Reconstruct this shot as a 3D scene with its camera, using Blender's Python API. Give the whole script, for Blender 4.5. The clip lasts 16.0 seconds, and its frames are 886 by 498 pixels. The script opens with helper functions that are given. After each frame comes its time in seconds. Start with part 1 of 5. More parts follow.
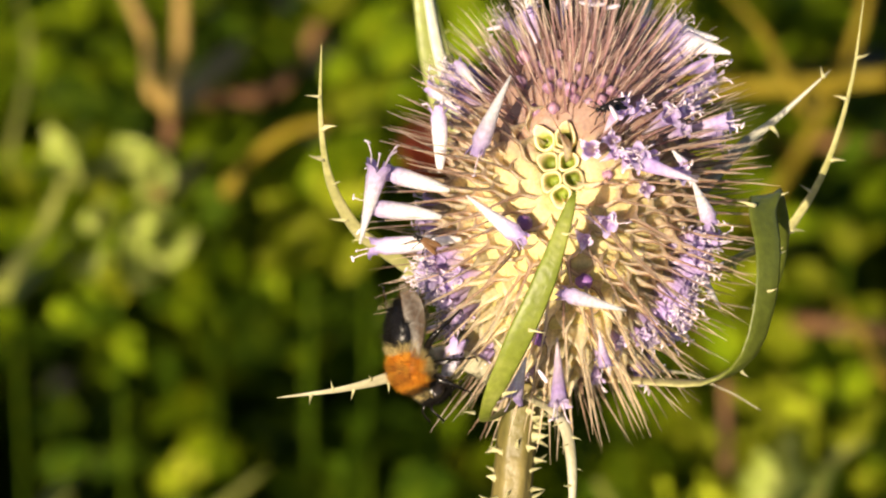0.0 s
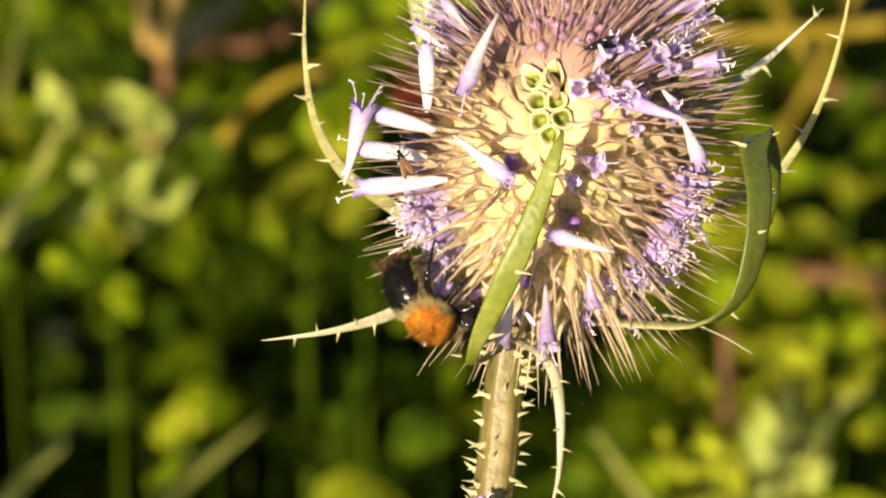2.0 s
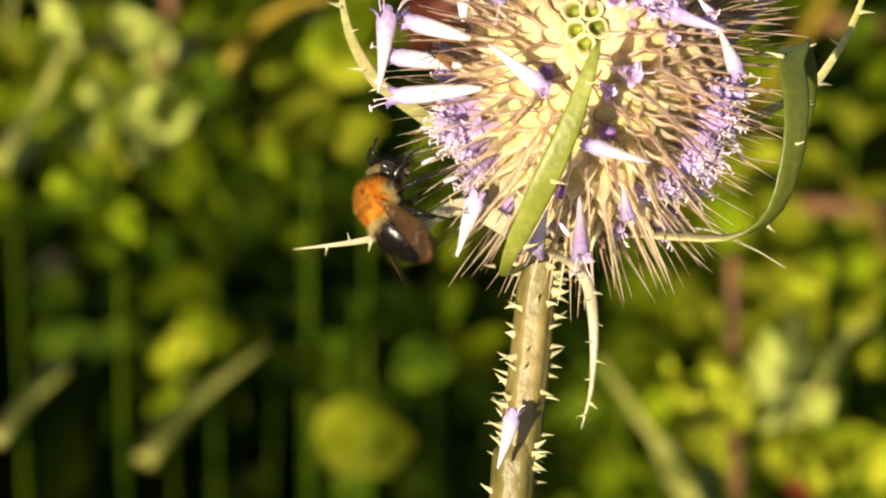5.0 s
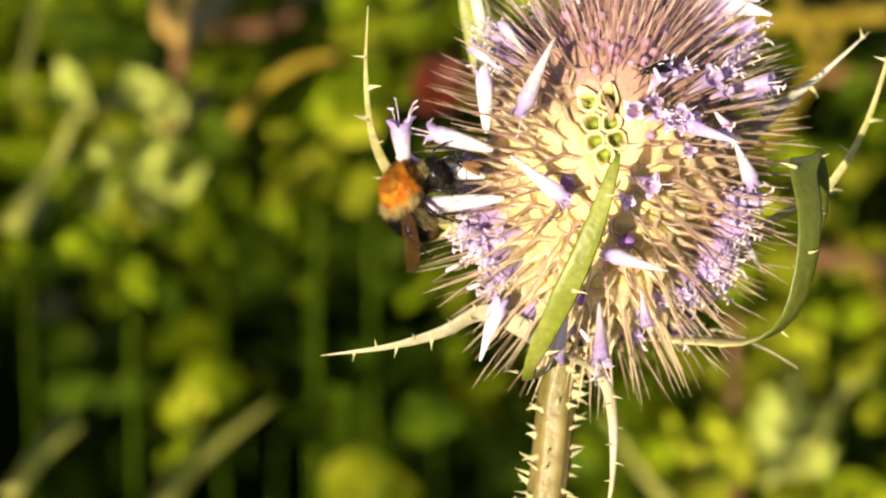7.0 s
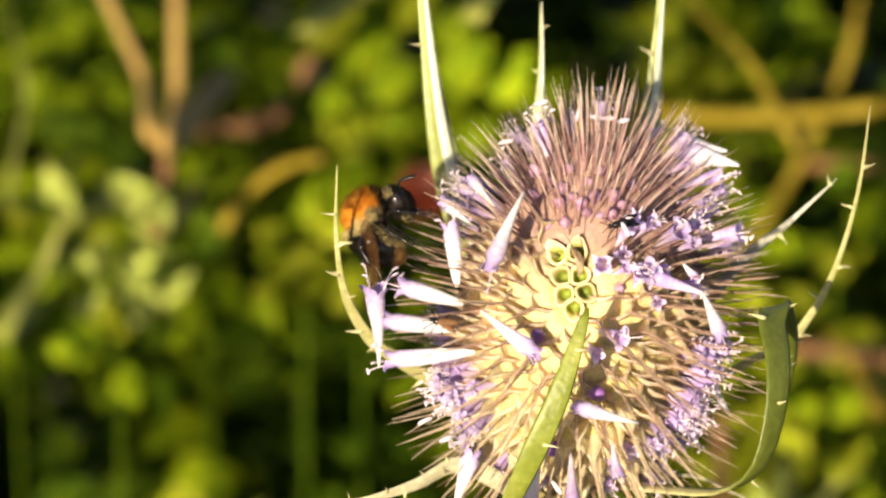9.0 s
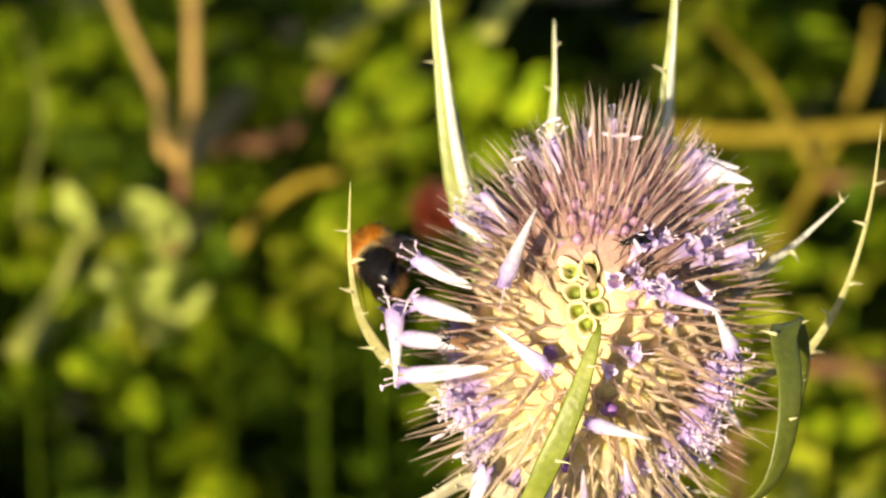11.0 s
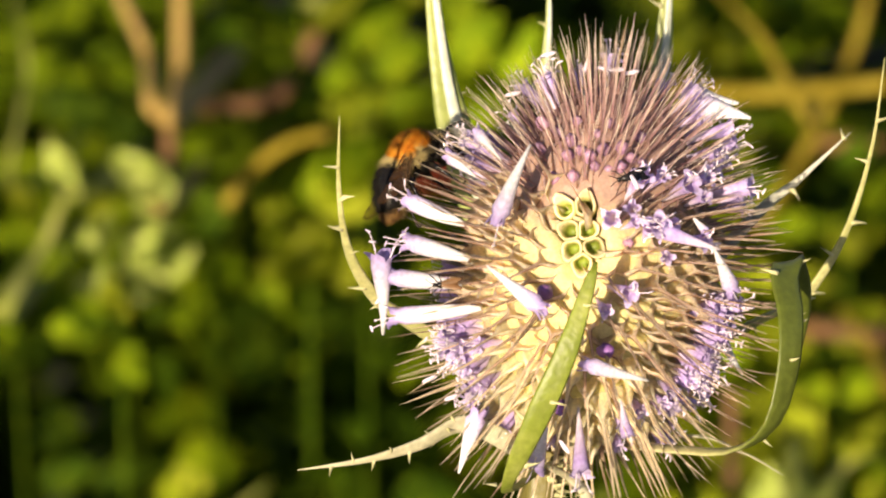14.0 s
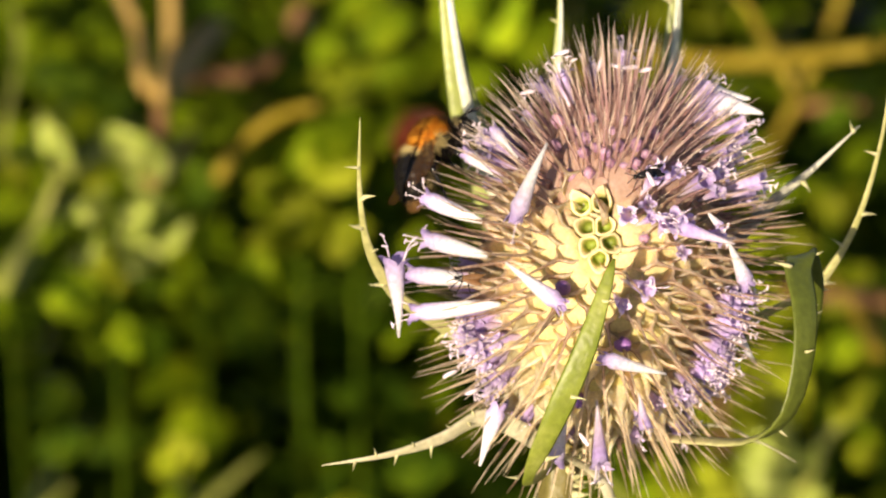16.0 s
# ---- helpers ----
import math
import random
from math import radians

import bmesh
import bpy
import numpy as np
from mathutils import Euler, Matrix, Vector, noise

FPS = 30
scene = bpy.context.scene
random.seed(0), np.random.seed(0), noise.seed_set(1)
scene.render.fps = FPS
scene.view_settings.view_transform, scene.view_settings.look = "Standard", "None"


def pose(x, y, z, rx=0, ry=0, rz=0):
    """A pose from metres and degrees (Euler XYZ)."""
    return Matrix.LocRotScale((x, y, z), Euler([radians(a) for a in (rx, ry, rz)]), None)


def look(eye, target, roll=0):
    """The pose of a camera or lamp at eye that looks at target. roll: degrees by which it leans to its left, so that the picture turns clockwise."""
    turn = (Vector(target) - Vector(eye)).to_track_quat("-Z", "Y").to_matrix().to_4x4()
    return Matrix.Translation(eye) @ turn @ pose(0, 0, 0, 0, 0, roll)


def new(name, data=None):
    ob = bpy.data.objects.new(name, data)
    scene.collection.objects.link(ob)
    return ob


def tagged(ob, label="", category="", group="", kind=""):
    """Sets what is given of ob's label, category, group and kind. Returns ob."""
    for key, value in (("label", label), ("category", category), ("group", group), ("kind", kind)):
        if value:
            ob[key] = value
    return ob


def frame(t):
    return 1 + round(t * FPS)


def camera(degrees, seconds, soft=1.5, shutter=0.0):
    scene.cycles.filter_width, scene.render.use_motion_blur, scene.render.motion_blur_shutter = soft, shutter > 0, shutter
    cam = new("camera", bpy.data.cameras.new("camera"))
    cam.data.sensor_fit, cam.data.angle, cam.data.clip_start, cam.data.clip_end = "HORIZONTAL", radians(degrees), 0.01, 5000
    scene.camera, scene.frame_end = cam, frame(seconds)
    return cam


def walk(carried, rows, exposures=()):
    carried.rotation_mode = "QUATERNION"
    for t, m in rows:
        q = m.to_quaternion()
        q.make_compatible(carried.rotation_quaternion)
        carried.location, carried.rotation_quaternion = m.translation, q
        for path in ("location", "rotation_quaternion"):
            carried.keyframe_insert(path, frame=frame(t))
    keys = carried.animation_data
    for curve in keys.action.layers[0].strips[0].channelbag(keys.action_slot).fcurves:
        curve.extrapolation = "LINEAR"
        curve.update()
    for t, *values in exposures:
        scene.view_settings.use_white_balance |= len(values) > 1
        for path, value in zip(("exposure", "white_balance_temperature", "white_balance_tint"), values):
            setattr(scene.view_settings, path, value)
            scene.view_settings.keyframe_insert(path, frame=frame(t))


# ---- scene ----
cam = camera(8.0, 16.0, soft=2.1)
cam.data.dof.use_dof = True
cam.data.dof.focus_distance = 0.838
cam.data.dof.aperture_fstop = 33.0

# seconds, eye, target, roll
PATH = [
    (0.0, (0.01166, -0.73734, 1.16185), (-0.01599, -0.00631, 0.73971), -0.09),
    (0.5, (0.00790, -0.74631, 1.16083), (-0.01790, -0.00715, 0.73811), 0.22),
    (1.0, (0.01093, -0.74610, 1.15718), (-0.01615, -0.00809, 0.73652), 0.18),
    (1.5, (0.01490, -0.73722, 1.15785), (-0.01418, -0.00857, 0.73570), -0.25),
    (2.0, (0.01498, -0.72779, 1.15335), (-0.01406, -0.01016, 0.73298), -0.18),
    (2.5, (0.01099, -0.72536, 1.15383), (-0.01496, -0.01092, 0.73169), -0.09),
    (3.0, (0.01782, -0.71391, 1.15203), (-0.01290, -0.01111, 0.73158), -0.34),
    (3.5, (0.01446, -0.71340, 1.14570), (-0.01308, -0.01262, 0.72881), 0.09),
    (4.0, (0.00911, -0.71702, 1.14503), (-0.01564, -0.01403, 0.72624), 0.41),
    (4.2, (0.01028, -0.71791, 1.14406), (-0.01574, -0.01484, 0.72486), 0.43),
    (6.3, (-0.00326, -0.73521, 1.16174), (-0.02315, -0.01144, 0.73088), 0.54),
    (6.5, (0.00126, -0.73435, 1.16677), (-0.02210, -0.01056, 0.73239), 0.48),
    (7.0, (0.00008, -0.73847, 1.17200), (-0.02169, -0.00907, 0.73489), 0.44),
    (7.5, (0.00244, -0.73621, 1.17465), (-0.02065, -0.00714, 0.73820), 0.28),
    (8.0, (0.00308, -0.73383, 1.17855), (-0.02023, -0.00494, 0.74200), 0.12),
    (8.5, (0.00944, -0.73125, 1.18896), (-0.01782, -0.00071, 0.74946), -0.69),
    (9.0, (0.00525, -0.73477, 1.19073), (-0.01812, 0.00143, 0.75293), -0.30),
    (9.2, (0.00473, -0.73468, 1.19088), (-0.01828, 0.00189, 0.75371), -0.30),
    (11.3, (0.00695, -0.73807, 1.19248), (-0.01960, 0.00244, 0.75478), -0.38),
    (11.5, (0.00798, -0.73816, 1.19233), (-0.01892, 0.00229, 0.75453), -0.38),
    (12.0, (0.00823, -0.73455, 1.18963), (-0.01760, 0.00201, 0.75402), -0.80),
    (12.5, (0.00226, -0.73358, 1.18348), (-0.01935, 0.00115, 0.75237), -0.25),
    (13.0, (-0.00061, -0.72770, 1.17989), (-0.02089, 0.00033, 0.75087), 0.03),
    (13.5, (0.00121, -0.72322, 1.17687), (-0.02086, -0.00059, 0.74934), -0.12),
    (14.0, (0.00548, -0.72235, 1.17479), (-0.01873, -0.00160, 0.74764), -0.38),
    (14.5, (0.00533, -0.72224, 1.17968), (-0.01764, -0.00181, 0.74741), -0.74),
    (15.0, (0.00680, -0.72305, 1.18331), (-0.01677, -0.00154, 0.74793), -0.96),
    (15.5, (-0.00069, -0.73181, 1.18843), (-0.01913, -0.00179, 0.74739), -0.56),
    (16.0, (-0.00386, -0.73017, 1.18987), (-0.02131, -0.00180, 0.74735), -0.76),
]
# the film's own exposure and white balance drift a little: seconds, stops, kelvin, tint
LIGHTING = ((0.0, 0.82, 6700, 16), (2.5, 0.91, 6700, 16), (4.2, 0.93, 6700, 16), (7.0, 1.02, 6700, 16), (11.5, 1.00, 6700, 16), (14.0, 0.89, 6700, 16), (16.0, 0.83, 6700, 16))
walk(cam, [(t, look(e, g, a)) for t, e, g, a in PATH], LIGHTING)

# ---- light ----
SUN_FROM = Vector((-0.30, -0.88, 0.37)).normalized()
world = bpy.data.worlds.new("sky")
scene.world = world
world.use_nodes = True
sky = world.node_tree.nodes.new("ShaderNodeTexSky")
sky.sky_type, sky.sun_disc = "NISHITA", False
sky.sun_elevation = math.asin(SUN_FROM.z)
sky.sun_rotation = math.atan2(SUN_FROM.x, SUN_FROM.y)
back = world.node_tree.nodes["Background"]
back.inputs["Strength"].default_value = 0.06
world.node_tree.links.new(sky.outputs[0], back.inputs[0])
lamp = bpy.data.lights.new("sun", "SUN")
lamp.energy, lamp.angle, lamp.color = 5.0, radians(0.53), (1.0, 0.855, 0.60)
sun = new("sun", lamp)
sun.matrix_world = look(SUN_FROM * 3, (0, 0, 0))

# ---- frames of reference ----
MM = 0.001
TILT = radians(30)
HEAD = Matrix.Translation((0, 0, 0.75)) @ Matrix.Rotation(-TILT, 4, "X")   # x right, y away, z along the head
STEP = math.tan(radians(4)) / 784
SCALE = 0.841 * STEP / MM            # one step at the head, in mm


def at_head(u, v, y=0.0):
    """A point by the head: u right and v down in steps, y mm away; in metres in the head's space."""
    return Vector((u * SCALE * MM, y * MM, -v * SCALE * MM))


def aim(u, v, b):
    """A point of the world b metres off, u steps right and v down of the line of sight's corner."""
    b = 0.841 + (b - 0.841) * 0.87
    p = Vector(((u - 820) * STEP * b, b - 0.841, -(v - 441) * STEP * b))
    return HEAD @ p


# ---- materials ----
def nodes_of(name):
    m = bpy.data.materials.new(name)
    m.use_nodes = True
    t = m.node_tree
    return m, t.nodes, t.links, t.nodes["Principled BSDF"]


def ramp(nodes, stops):
    r = nodes.new("ShaderNodeValToRGB")
    e = r.color_ramp.elements
    while len(e) < len(stops):
        e.new(0.5)
    for el, (p, c) in zip(e, stops):
        el.position, el.color = p, (*c, 1)
    return r


def mixed(nodes, links, kind, fac, a, b):
    m = nodes.new("ShaderNodeMixRGB")
    m.blend_type = kind
    for i, v in enumerate((fac, a, b)):
        if isinstance(v, (int, float)):
            m.inputs[i].default_value = v
        elif isinstance(v, tuple):
            m.inputs[i].default_value = (*v, 1)
        else:
            links.new(v, m.inputs[i])
    return m.outputs[0]


def surface(name, stops, scale, rough=0.5, bump=0.3, fine=6.0, thin=0.0, spread=0.25, axis="", lo=0.0, hi=1.0, sheen=0.0, spec=0.4, coat=0.0, warp=0.12, sss=0.0):
    """stops: colours over a noise, or along one axis of the object from lo to hi. thin: the share of light let through."""
    m, n, l, bsdf = nodes_of(name)
    co = n.new("ShaderNodeTexCoord").outputs["Object"]
    big = n.new("ShaderNodeTexNoise")
    big.inputs["Scale"].default_value, big.inputs["Detail"].default_value = scale, 4
    small = n.new("ShaderNodeTexNoise")
    small.inputs["Scale"].default_value, small.inputs["Detail"].default_value = scale * fine, 3
    l.new(co, big.inputs["Vector"]), l.new(co, small.inputs["Vector"])
    if axis:
        sep = n.new("ShaderNodeSeparateXYZ")
        l.new(co, sep.inputs[0])
        rng = n.new("ShaderNodeMapRange")
        rng.inputs[1].default_value, rng.inputs[2].default_value = lo, hi
        l.new(sep.outputs["XYZ".index(axis)], rng.inputs[0])
        add = n.new("ShaderNodeMath")
        add.operation = "MULTIPLY_ADD"
        l.new(big.outputs[0], add.inputs[0])
        add.inputs[1].default_value = warp * 2
        sub = n.new("ShaderNodeMath")
        sub.operation = "SUBTRACT"
        l.new(rng.outputs[0], sub.inputs[0])
        sub.inputs[1].default_value = warp
        l.new(sub.outputs[0], add.inputs[2])
        key = add.outputs[0]
    else:
        key = big.outputs[0]
    r = ramp(n, stops)
    l.new(key, r.inputs[0])
    info = n.new("ShaderNodeObjectInfo")
    v = n.new("ShaderNodeMapRange")
    v.inputs[3].default_value, v.inputs[4].default_value = 1 - spread, 1 + spread
    l.new(info.outputs["Random"], v.inputs[0])
    grain = n.new("ShaderNodeMapRange")
    grain.inputs[1].default_value, grain.inputs[2].default_value = 0.3, 0.7
    grain.inputs[3].default_value, grain.inputs[4].default_value = 0.82, 1.15
    l.new(small.outputs[0], grain.inputs[0])
    both = n.new("ShaderNodeMath")
    both.operation = "MULTIPLY"
    l.new(v.outputs[0], both.inputs[0]), l.new(grain.outputs[0], both.inputs[1])
    col = mixed(n, l, "MULTIPLY", 1.0, r.outputs[0], both.outputs[0])
    l.new(col, bsdf.inputs["Base Color"])
    bsdf.inputs["Roughness"].default_value = rough
    bsdf.inputs["Specular IOR Level"].default_value = spec
    bsdf.inputs["Sheen Weight"].default_value = sheen
    bsdf.inputs["Coat Weight"].default_value = coat
    if sss:
        bsdf.inputs["Subsurface Weight"].default_value = sss
        bsdf.inputs["Subsurface Radius"].default_value = (1.0, 0.8, 0.45)
        bsdf.inputs["Subsurface Scale"].default_value = 0.0022
    if bump:
        bp = n.new("ShaderNodeBump")
        bp.inputs["Strength"].default_value, bp.inputs["Distance"].default_value = bump, 0.4 / (scale * fine)
        l.new(small.outputs[0], bp.inputs["Height"])
        l.new(bp.outputs[0], bsdf.inputs["Normal"])
    if thin:
        tr = n.new("ShaderNodeBsdfTranslucent")
        l.new(col, tr.inputs[0])
        mx = n.new("ShaderNodeMixShader")
        mx.inputs[0].default_value = thin
        l.new(bsdf.outputs[0], mx.inputs[1]), l.new(tr.outputs[0], mx.inputs[2])
        l.new(mx.outputs[0], n["Material Output"].inputs[0])
    return m


M_SCALE_LOW = surface("pale_bracteole", [(0.0, (0.64, 0.58, 0.22)), (0.10, (0.80, 0.68, 0.40)), (0.22, (0.84, 0.67, 0.45)), (0.32, (0.62, 0.44, 0.30)), (0.8, (0.76, 0.59, 0.43))], 400, 0.5, 0.2, thin=0.45, axis="Z", lo=0.0, hi=0.0135, warp=0.06, sss=0.5)
M_SCALE_TOP = surface("mauve_bracteole", [(0.0, (0.44, 0.30, 0.18)), (0.14, (0.52, 0.33, 0.28)), (0.35, (0.50, 0.29, 0.30)), (0.7, (0.52, 0.33, 0.31))], 400, 0.45, 0.2, thin=0.45, axis="Z", lo=0, hi=0.0135, warp=0.06, sss=0.4)
M_AWN = surface("brown_awn", [(0.16, (0.52, 0.31, 0.18)), (0.26, (0.29, 0.155, 0.10)), (0.60, (0.36, 0.205, 0.145)), (0.88, (0.80, 0.64, 0.48))], 400, 0.4, 0.2, thin=0.2, axis="Z", lo=0, hi=0.0135, warp=0.1)
M_AWN_TOP = surface("mauve_awn", [(0.1, (0.50, 0.30, 0.26)), (0.32, (0.36, 0.20, 0.20)), (0.52, (0.50, 0.32, 0.30)), (0.78, (0.92, 0.80, 0.64))], 400, 0.4, 0.2, thin=0.25, axis="Z", lo=0, hi=0.0135, warp=0.1)
M_SCALE_FOOT = surface("straw_bracteole", [(0.0, (0.66, 0.58, 0.26)), (0.15, (0.84, 0.74, 0.45)), (0.4, (0.88, 0.76, 0.52)), (0.8, (0.80, 0.66, 0.44))], 400, 0.5, 0.2, thin=0.45, axis="Z", lo=0.0, hi=0.0135, warp=0.06, sss=0.4)
M_AWN_FOOT = surface("straw_awn", [(0.2, (0.70, 0.54, 0.32)), (0.45, (0.46, 0.31, 0.18)), (0.85, (0.86, 0.74, 0.55))], 400, 0.4, 0.2, thin=0.35, axis="Z", lo=0, hi=0.0135, warp=0.1)
M_CORE = surface("receptacle", [(0.0, (0.55, 0.48, 0.17)), (0.54, (0.68, 0.57, 0.29)), (0.67, (0.40, 0.26, 0.20)), (1.0, (0.36, 0.22, 0.19))], 350, 0.6, 0.4, axis="Z", lo=-0.026, hi=0.018, warp=0.06, sss=0.5)
M_CUP = surface("green_cup", [(0.0, (0.15, 0.22, 0.02)), (0.40, (0.30, 0.35, 0.05)), (0.66, (0.62, 0.57, 0.20)), (0.86, (0.86, 0.74, 0.44))], 300, 0.5, 0.2, thin=0.25, axis="Z", lo=-0.0018, hi=0.0020, warp=0.06)
M_COROLLA = surface("corolla", [(0.0, (0.80, 0.79, 0.81)), (0.52, (0.79, 0.76, 0.81)), (0.78, (0.66, 0.57, 0.78)), (1.0, (0.46, 0.35, 0.68))], 300, 0.5, 0.15, thin=0.3, axis="Z", lo=0, hi=0.0095)
M_FLORET = surface("lavender_floret", [(0.0, (0.80, 0.72, 0.76)), (0.45, (0.66, 0.53, 0.72)), (0.8, (0.47, 0.34, 0.68)), (1.0, (0.60, 0.49, 0.78))], 300, 0.5, 0.15, thin=0.3, axis="Z", lo=0, hi=0.0075)
M_BUD = surface("purple_bud", [(0.3, (0.30, 0.16, 0.26)), (0.7, (0.48, 0.30, 0.42))], 500, 0.5, 0.2, thin=0.1, sss=0.4)
M_SHADOWBUD = surface("dark_purple_shadow_bud", [(0.3, (0.14, 0.06, 0.22)), (0.7, (0.28, 0.13, 0.38))], 500, 0.5, 0.2)
M_STAMEN = surface("stamen", [(0.3, (0.58, 0.48, 0.64)), (0.7, (0.76, 0.68, 0.74))], 400, 0.5, 0.0)
M_BRACT = surface("bract", [(0.25, (0.32, 0.33, 0.11)), (0.5, (0.46, 0.45, 0.19)), (0.8, (0.60, 0.57, 0.30))], 160, 0.42, 0.3, thin=0.12, spread=0.1)
M_GREENBRACT = surface("green_bract", [(0.0, (0.56, 0.50, 0.30)), (0.50, (0.46, 0.45, 0.20)), (0.80, (0.13, 0.16, 0.025)), (1.0, (0.10, 0.125, 0.018))], 160, 0.38, 0.3, thin=0.15, spread=0.05, axis="X", lo=0.008, hi=0.026, warp=0.1)
M_LIMEBRACT = surface("lime_bract", [(0.25, (0.125, 0.165, 0.015)), (0.55, (0.19, 0.23, 0.03)), (0.85, (0.32, 0.34, 0.085))], 160, 0.42, 0.3, thin=0.2, spread=0.05)
M_PALEBRACT = surface("pale_bract", [(0.25, (0.32, 0.30, 0.18)), (0.55, (0.46, 0.43, 0.29)), (0.85, (0.62, 0.59, 0.45))], 160, 0.42, 0.3, thin=0.1, spread=0.1)
M_SILVERBRACT = surface("silvery_bract", [(0.25, (0.36, 0.36, 0.28)), (0.55, (0.50, 0.50, 0.42)), (0.85, (0.64, 0.63, 0.56))], 160, 0.42, 0.3, thin=0.1, spread=0.1)
M_WHITEBRACT = surface("whitish_bract", [(0.25, (0.20, 0.24, 0.06)), (0.5, (0.32, 0.36, 0.12)), (0.75, (0.44, 0.47, 0.22))], 120, 0.38, 0.3, thin=0.1, spread=0.1)
M_MIDRIB = surface("pale_midrib", [(0.3, (0.44, 0.47, 0.36)), (0.7, (0.60, 0.62, 0.51))], 150, 0.35, 0.2, spread=0.05)
M_STEM = surface("stem", [(0.25, (0.09, 0.088, 0.016)), (0.5, (0.17, 0.138, 0.04)), (0.8, (0.26, 0.21, 0.08))], 90, 0.45, 0.4, spread=0.05)
M_PRICKLE = surface("prickle", [(0.2, (0.42, 0.41, 0.18)), (0.8, (0.62, 0.59, 0.36))], 500, 0.4, 0.1, thin=0.15)

# ---- mesh helpers ----
def mesh_of(name, bm, mats, smooth=True):
    me = bpy.data.meshes.new(name)
    bmesh.ops.recalc_face_normals(bm, faces=bm.faces[:])
    bm.to_mesh(me)
    bm.free()
    for m in mats if isinstance(mats, (list, tuple)) else [mats]:
        me.materials.append(m)
    if smooth:
        me.polygons.foreach_set("use_smooth", [True] * len(me.polygons))
    return me


def part(name, bm, material, parent, label="", smooth=True):
    ob = new(name, mesh_of(name, bm, material, smooth))
    ob.parent = parent
    if label:
        tagged(ob, label)
    return ob


def piece(name, me, parent, m):
    ob = new(name, me)
    ob.parent = parent
    ob.matrix_basis = m
    return ob


def thing(name, m=None, **tags):
    ob = new(name)
    ob.empty_display_size = 0.01
    ob.matrix_basis = m if m is not None else Matrix()
    return tagged(ob, **tags)


def smooth_path(pts, n):
    """Catmull-Rom through the points."""
    p = [Vector(q) for q in pts]
    p = [p[0] * 2 - p[1]] + p + [p[-1] * 2 - p[-2]]
    out = []
    segs = len(p) - 3
    for i in range(n + 1):
        s = min(i / n * segs, segs - 1e-6)
        k = int(s)
        t = s - k
        a, b, c, d = p[k:k + 4]
        out.append(0.5 * (2 * b + (c - a) * t + (2 * a - 5 * b + 4 * c - d) * t * t + (3 * b - a - 3 * c + d) * t ** 3))
    return out


def sweep(bm, pts, size, n=8, side=None, mat=0, shape=None):
    """A tube through pts; size(t) gives its half width and half thickness, side the direction of its width."""
    rings = []
    last = None
    for i, p in enumerate(pts):
        t = i / (len(pts) - 1)
        d = (pts[min(i + 1, len(pts) - 1)] - pts[max(i - 1, 0)]).normalized()
        ref = Vector(side) if side is not None else (last if last is not None else Vector((0.31, 0.22, 0.92)) if abs(d.z) < 0.9 else Vector((1, 0.1, 0)))
        a = (ref - d * ref.dot(d)).normalized()
        last = a
        b = d.cross(a)
        w, h = size(t)
        ring = []
        for k in range(n):
            q = 2 * math.pi * k / n
            cx, cy = (math.cos(q), math.sin(q)) if shape is None else shape(q, t)
            ring.append(bm.verts.new(p + a * (w * cx) + b * (h * cy)))
        rings.append(ring)
    for r0, r1 in zip(rings, rings[1:]):
        for k in range(n):
            f = bm.faces.new((r0[k], r0[(k + 1) % n], r1[(k + 1) % n], r1[k]))
            f.material_index = mat
    for r in (rings[0][::-1], rings[-1]):
        bm.faces.new(r).material_index = mat
    return rings


def blob(bm, m, seg=14, rings=9, mat=0, lump=0.0, freq=2.0):
    start = len(bm.verts)
    made = bmesh.ops.create_uvsphere(bm, u_segments=seg, v_segments=rings, radius=1.0)
    for v in made["verts"]:
        if lump:
            v.co *= 1 + lump * noise.noise(v.co * freq + Vector((start, 0, 0)))
        v.co = m @ v.co
    for v in made["verts"]:
        for f in v.link_faces:
            f.material_index = mat
    return made["verts"]


def along(origin, direction, spin=0.0, up=None):
    """A pose whose z points in direction."""
    q = Vector(direction).normalized().to_track_quat("Z", "Y")
    return Matrix.Translation(origin) @ q.to_matrix().to_4x4() @ Matrix.Rotation(spin, 4, "Z")

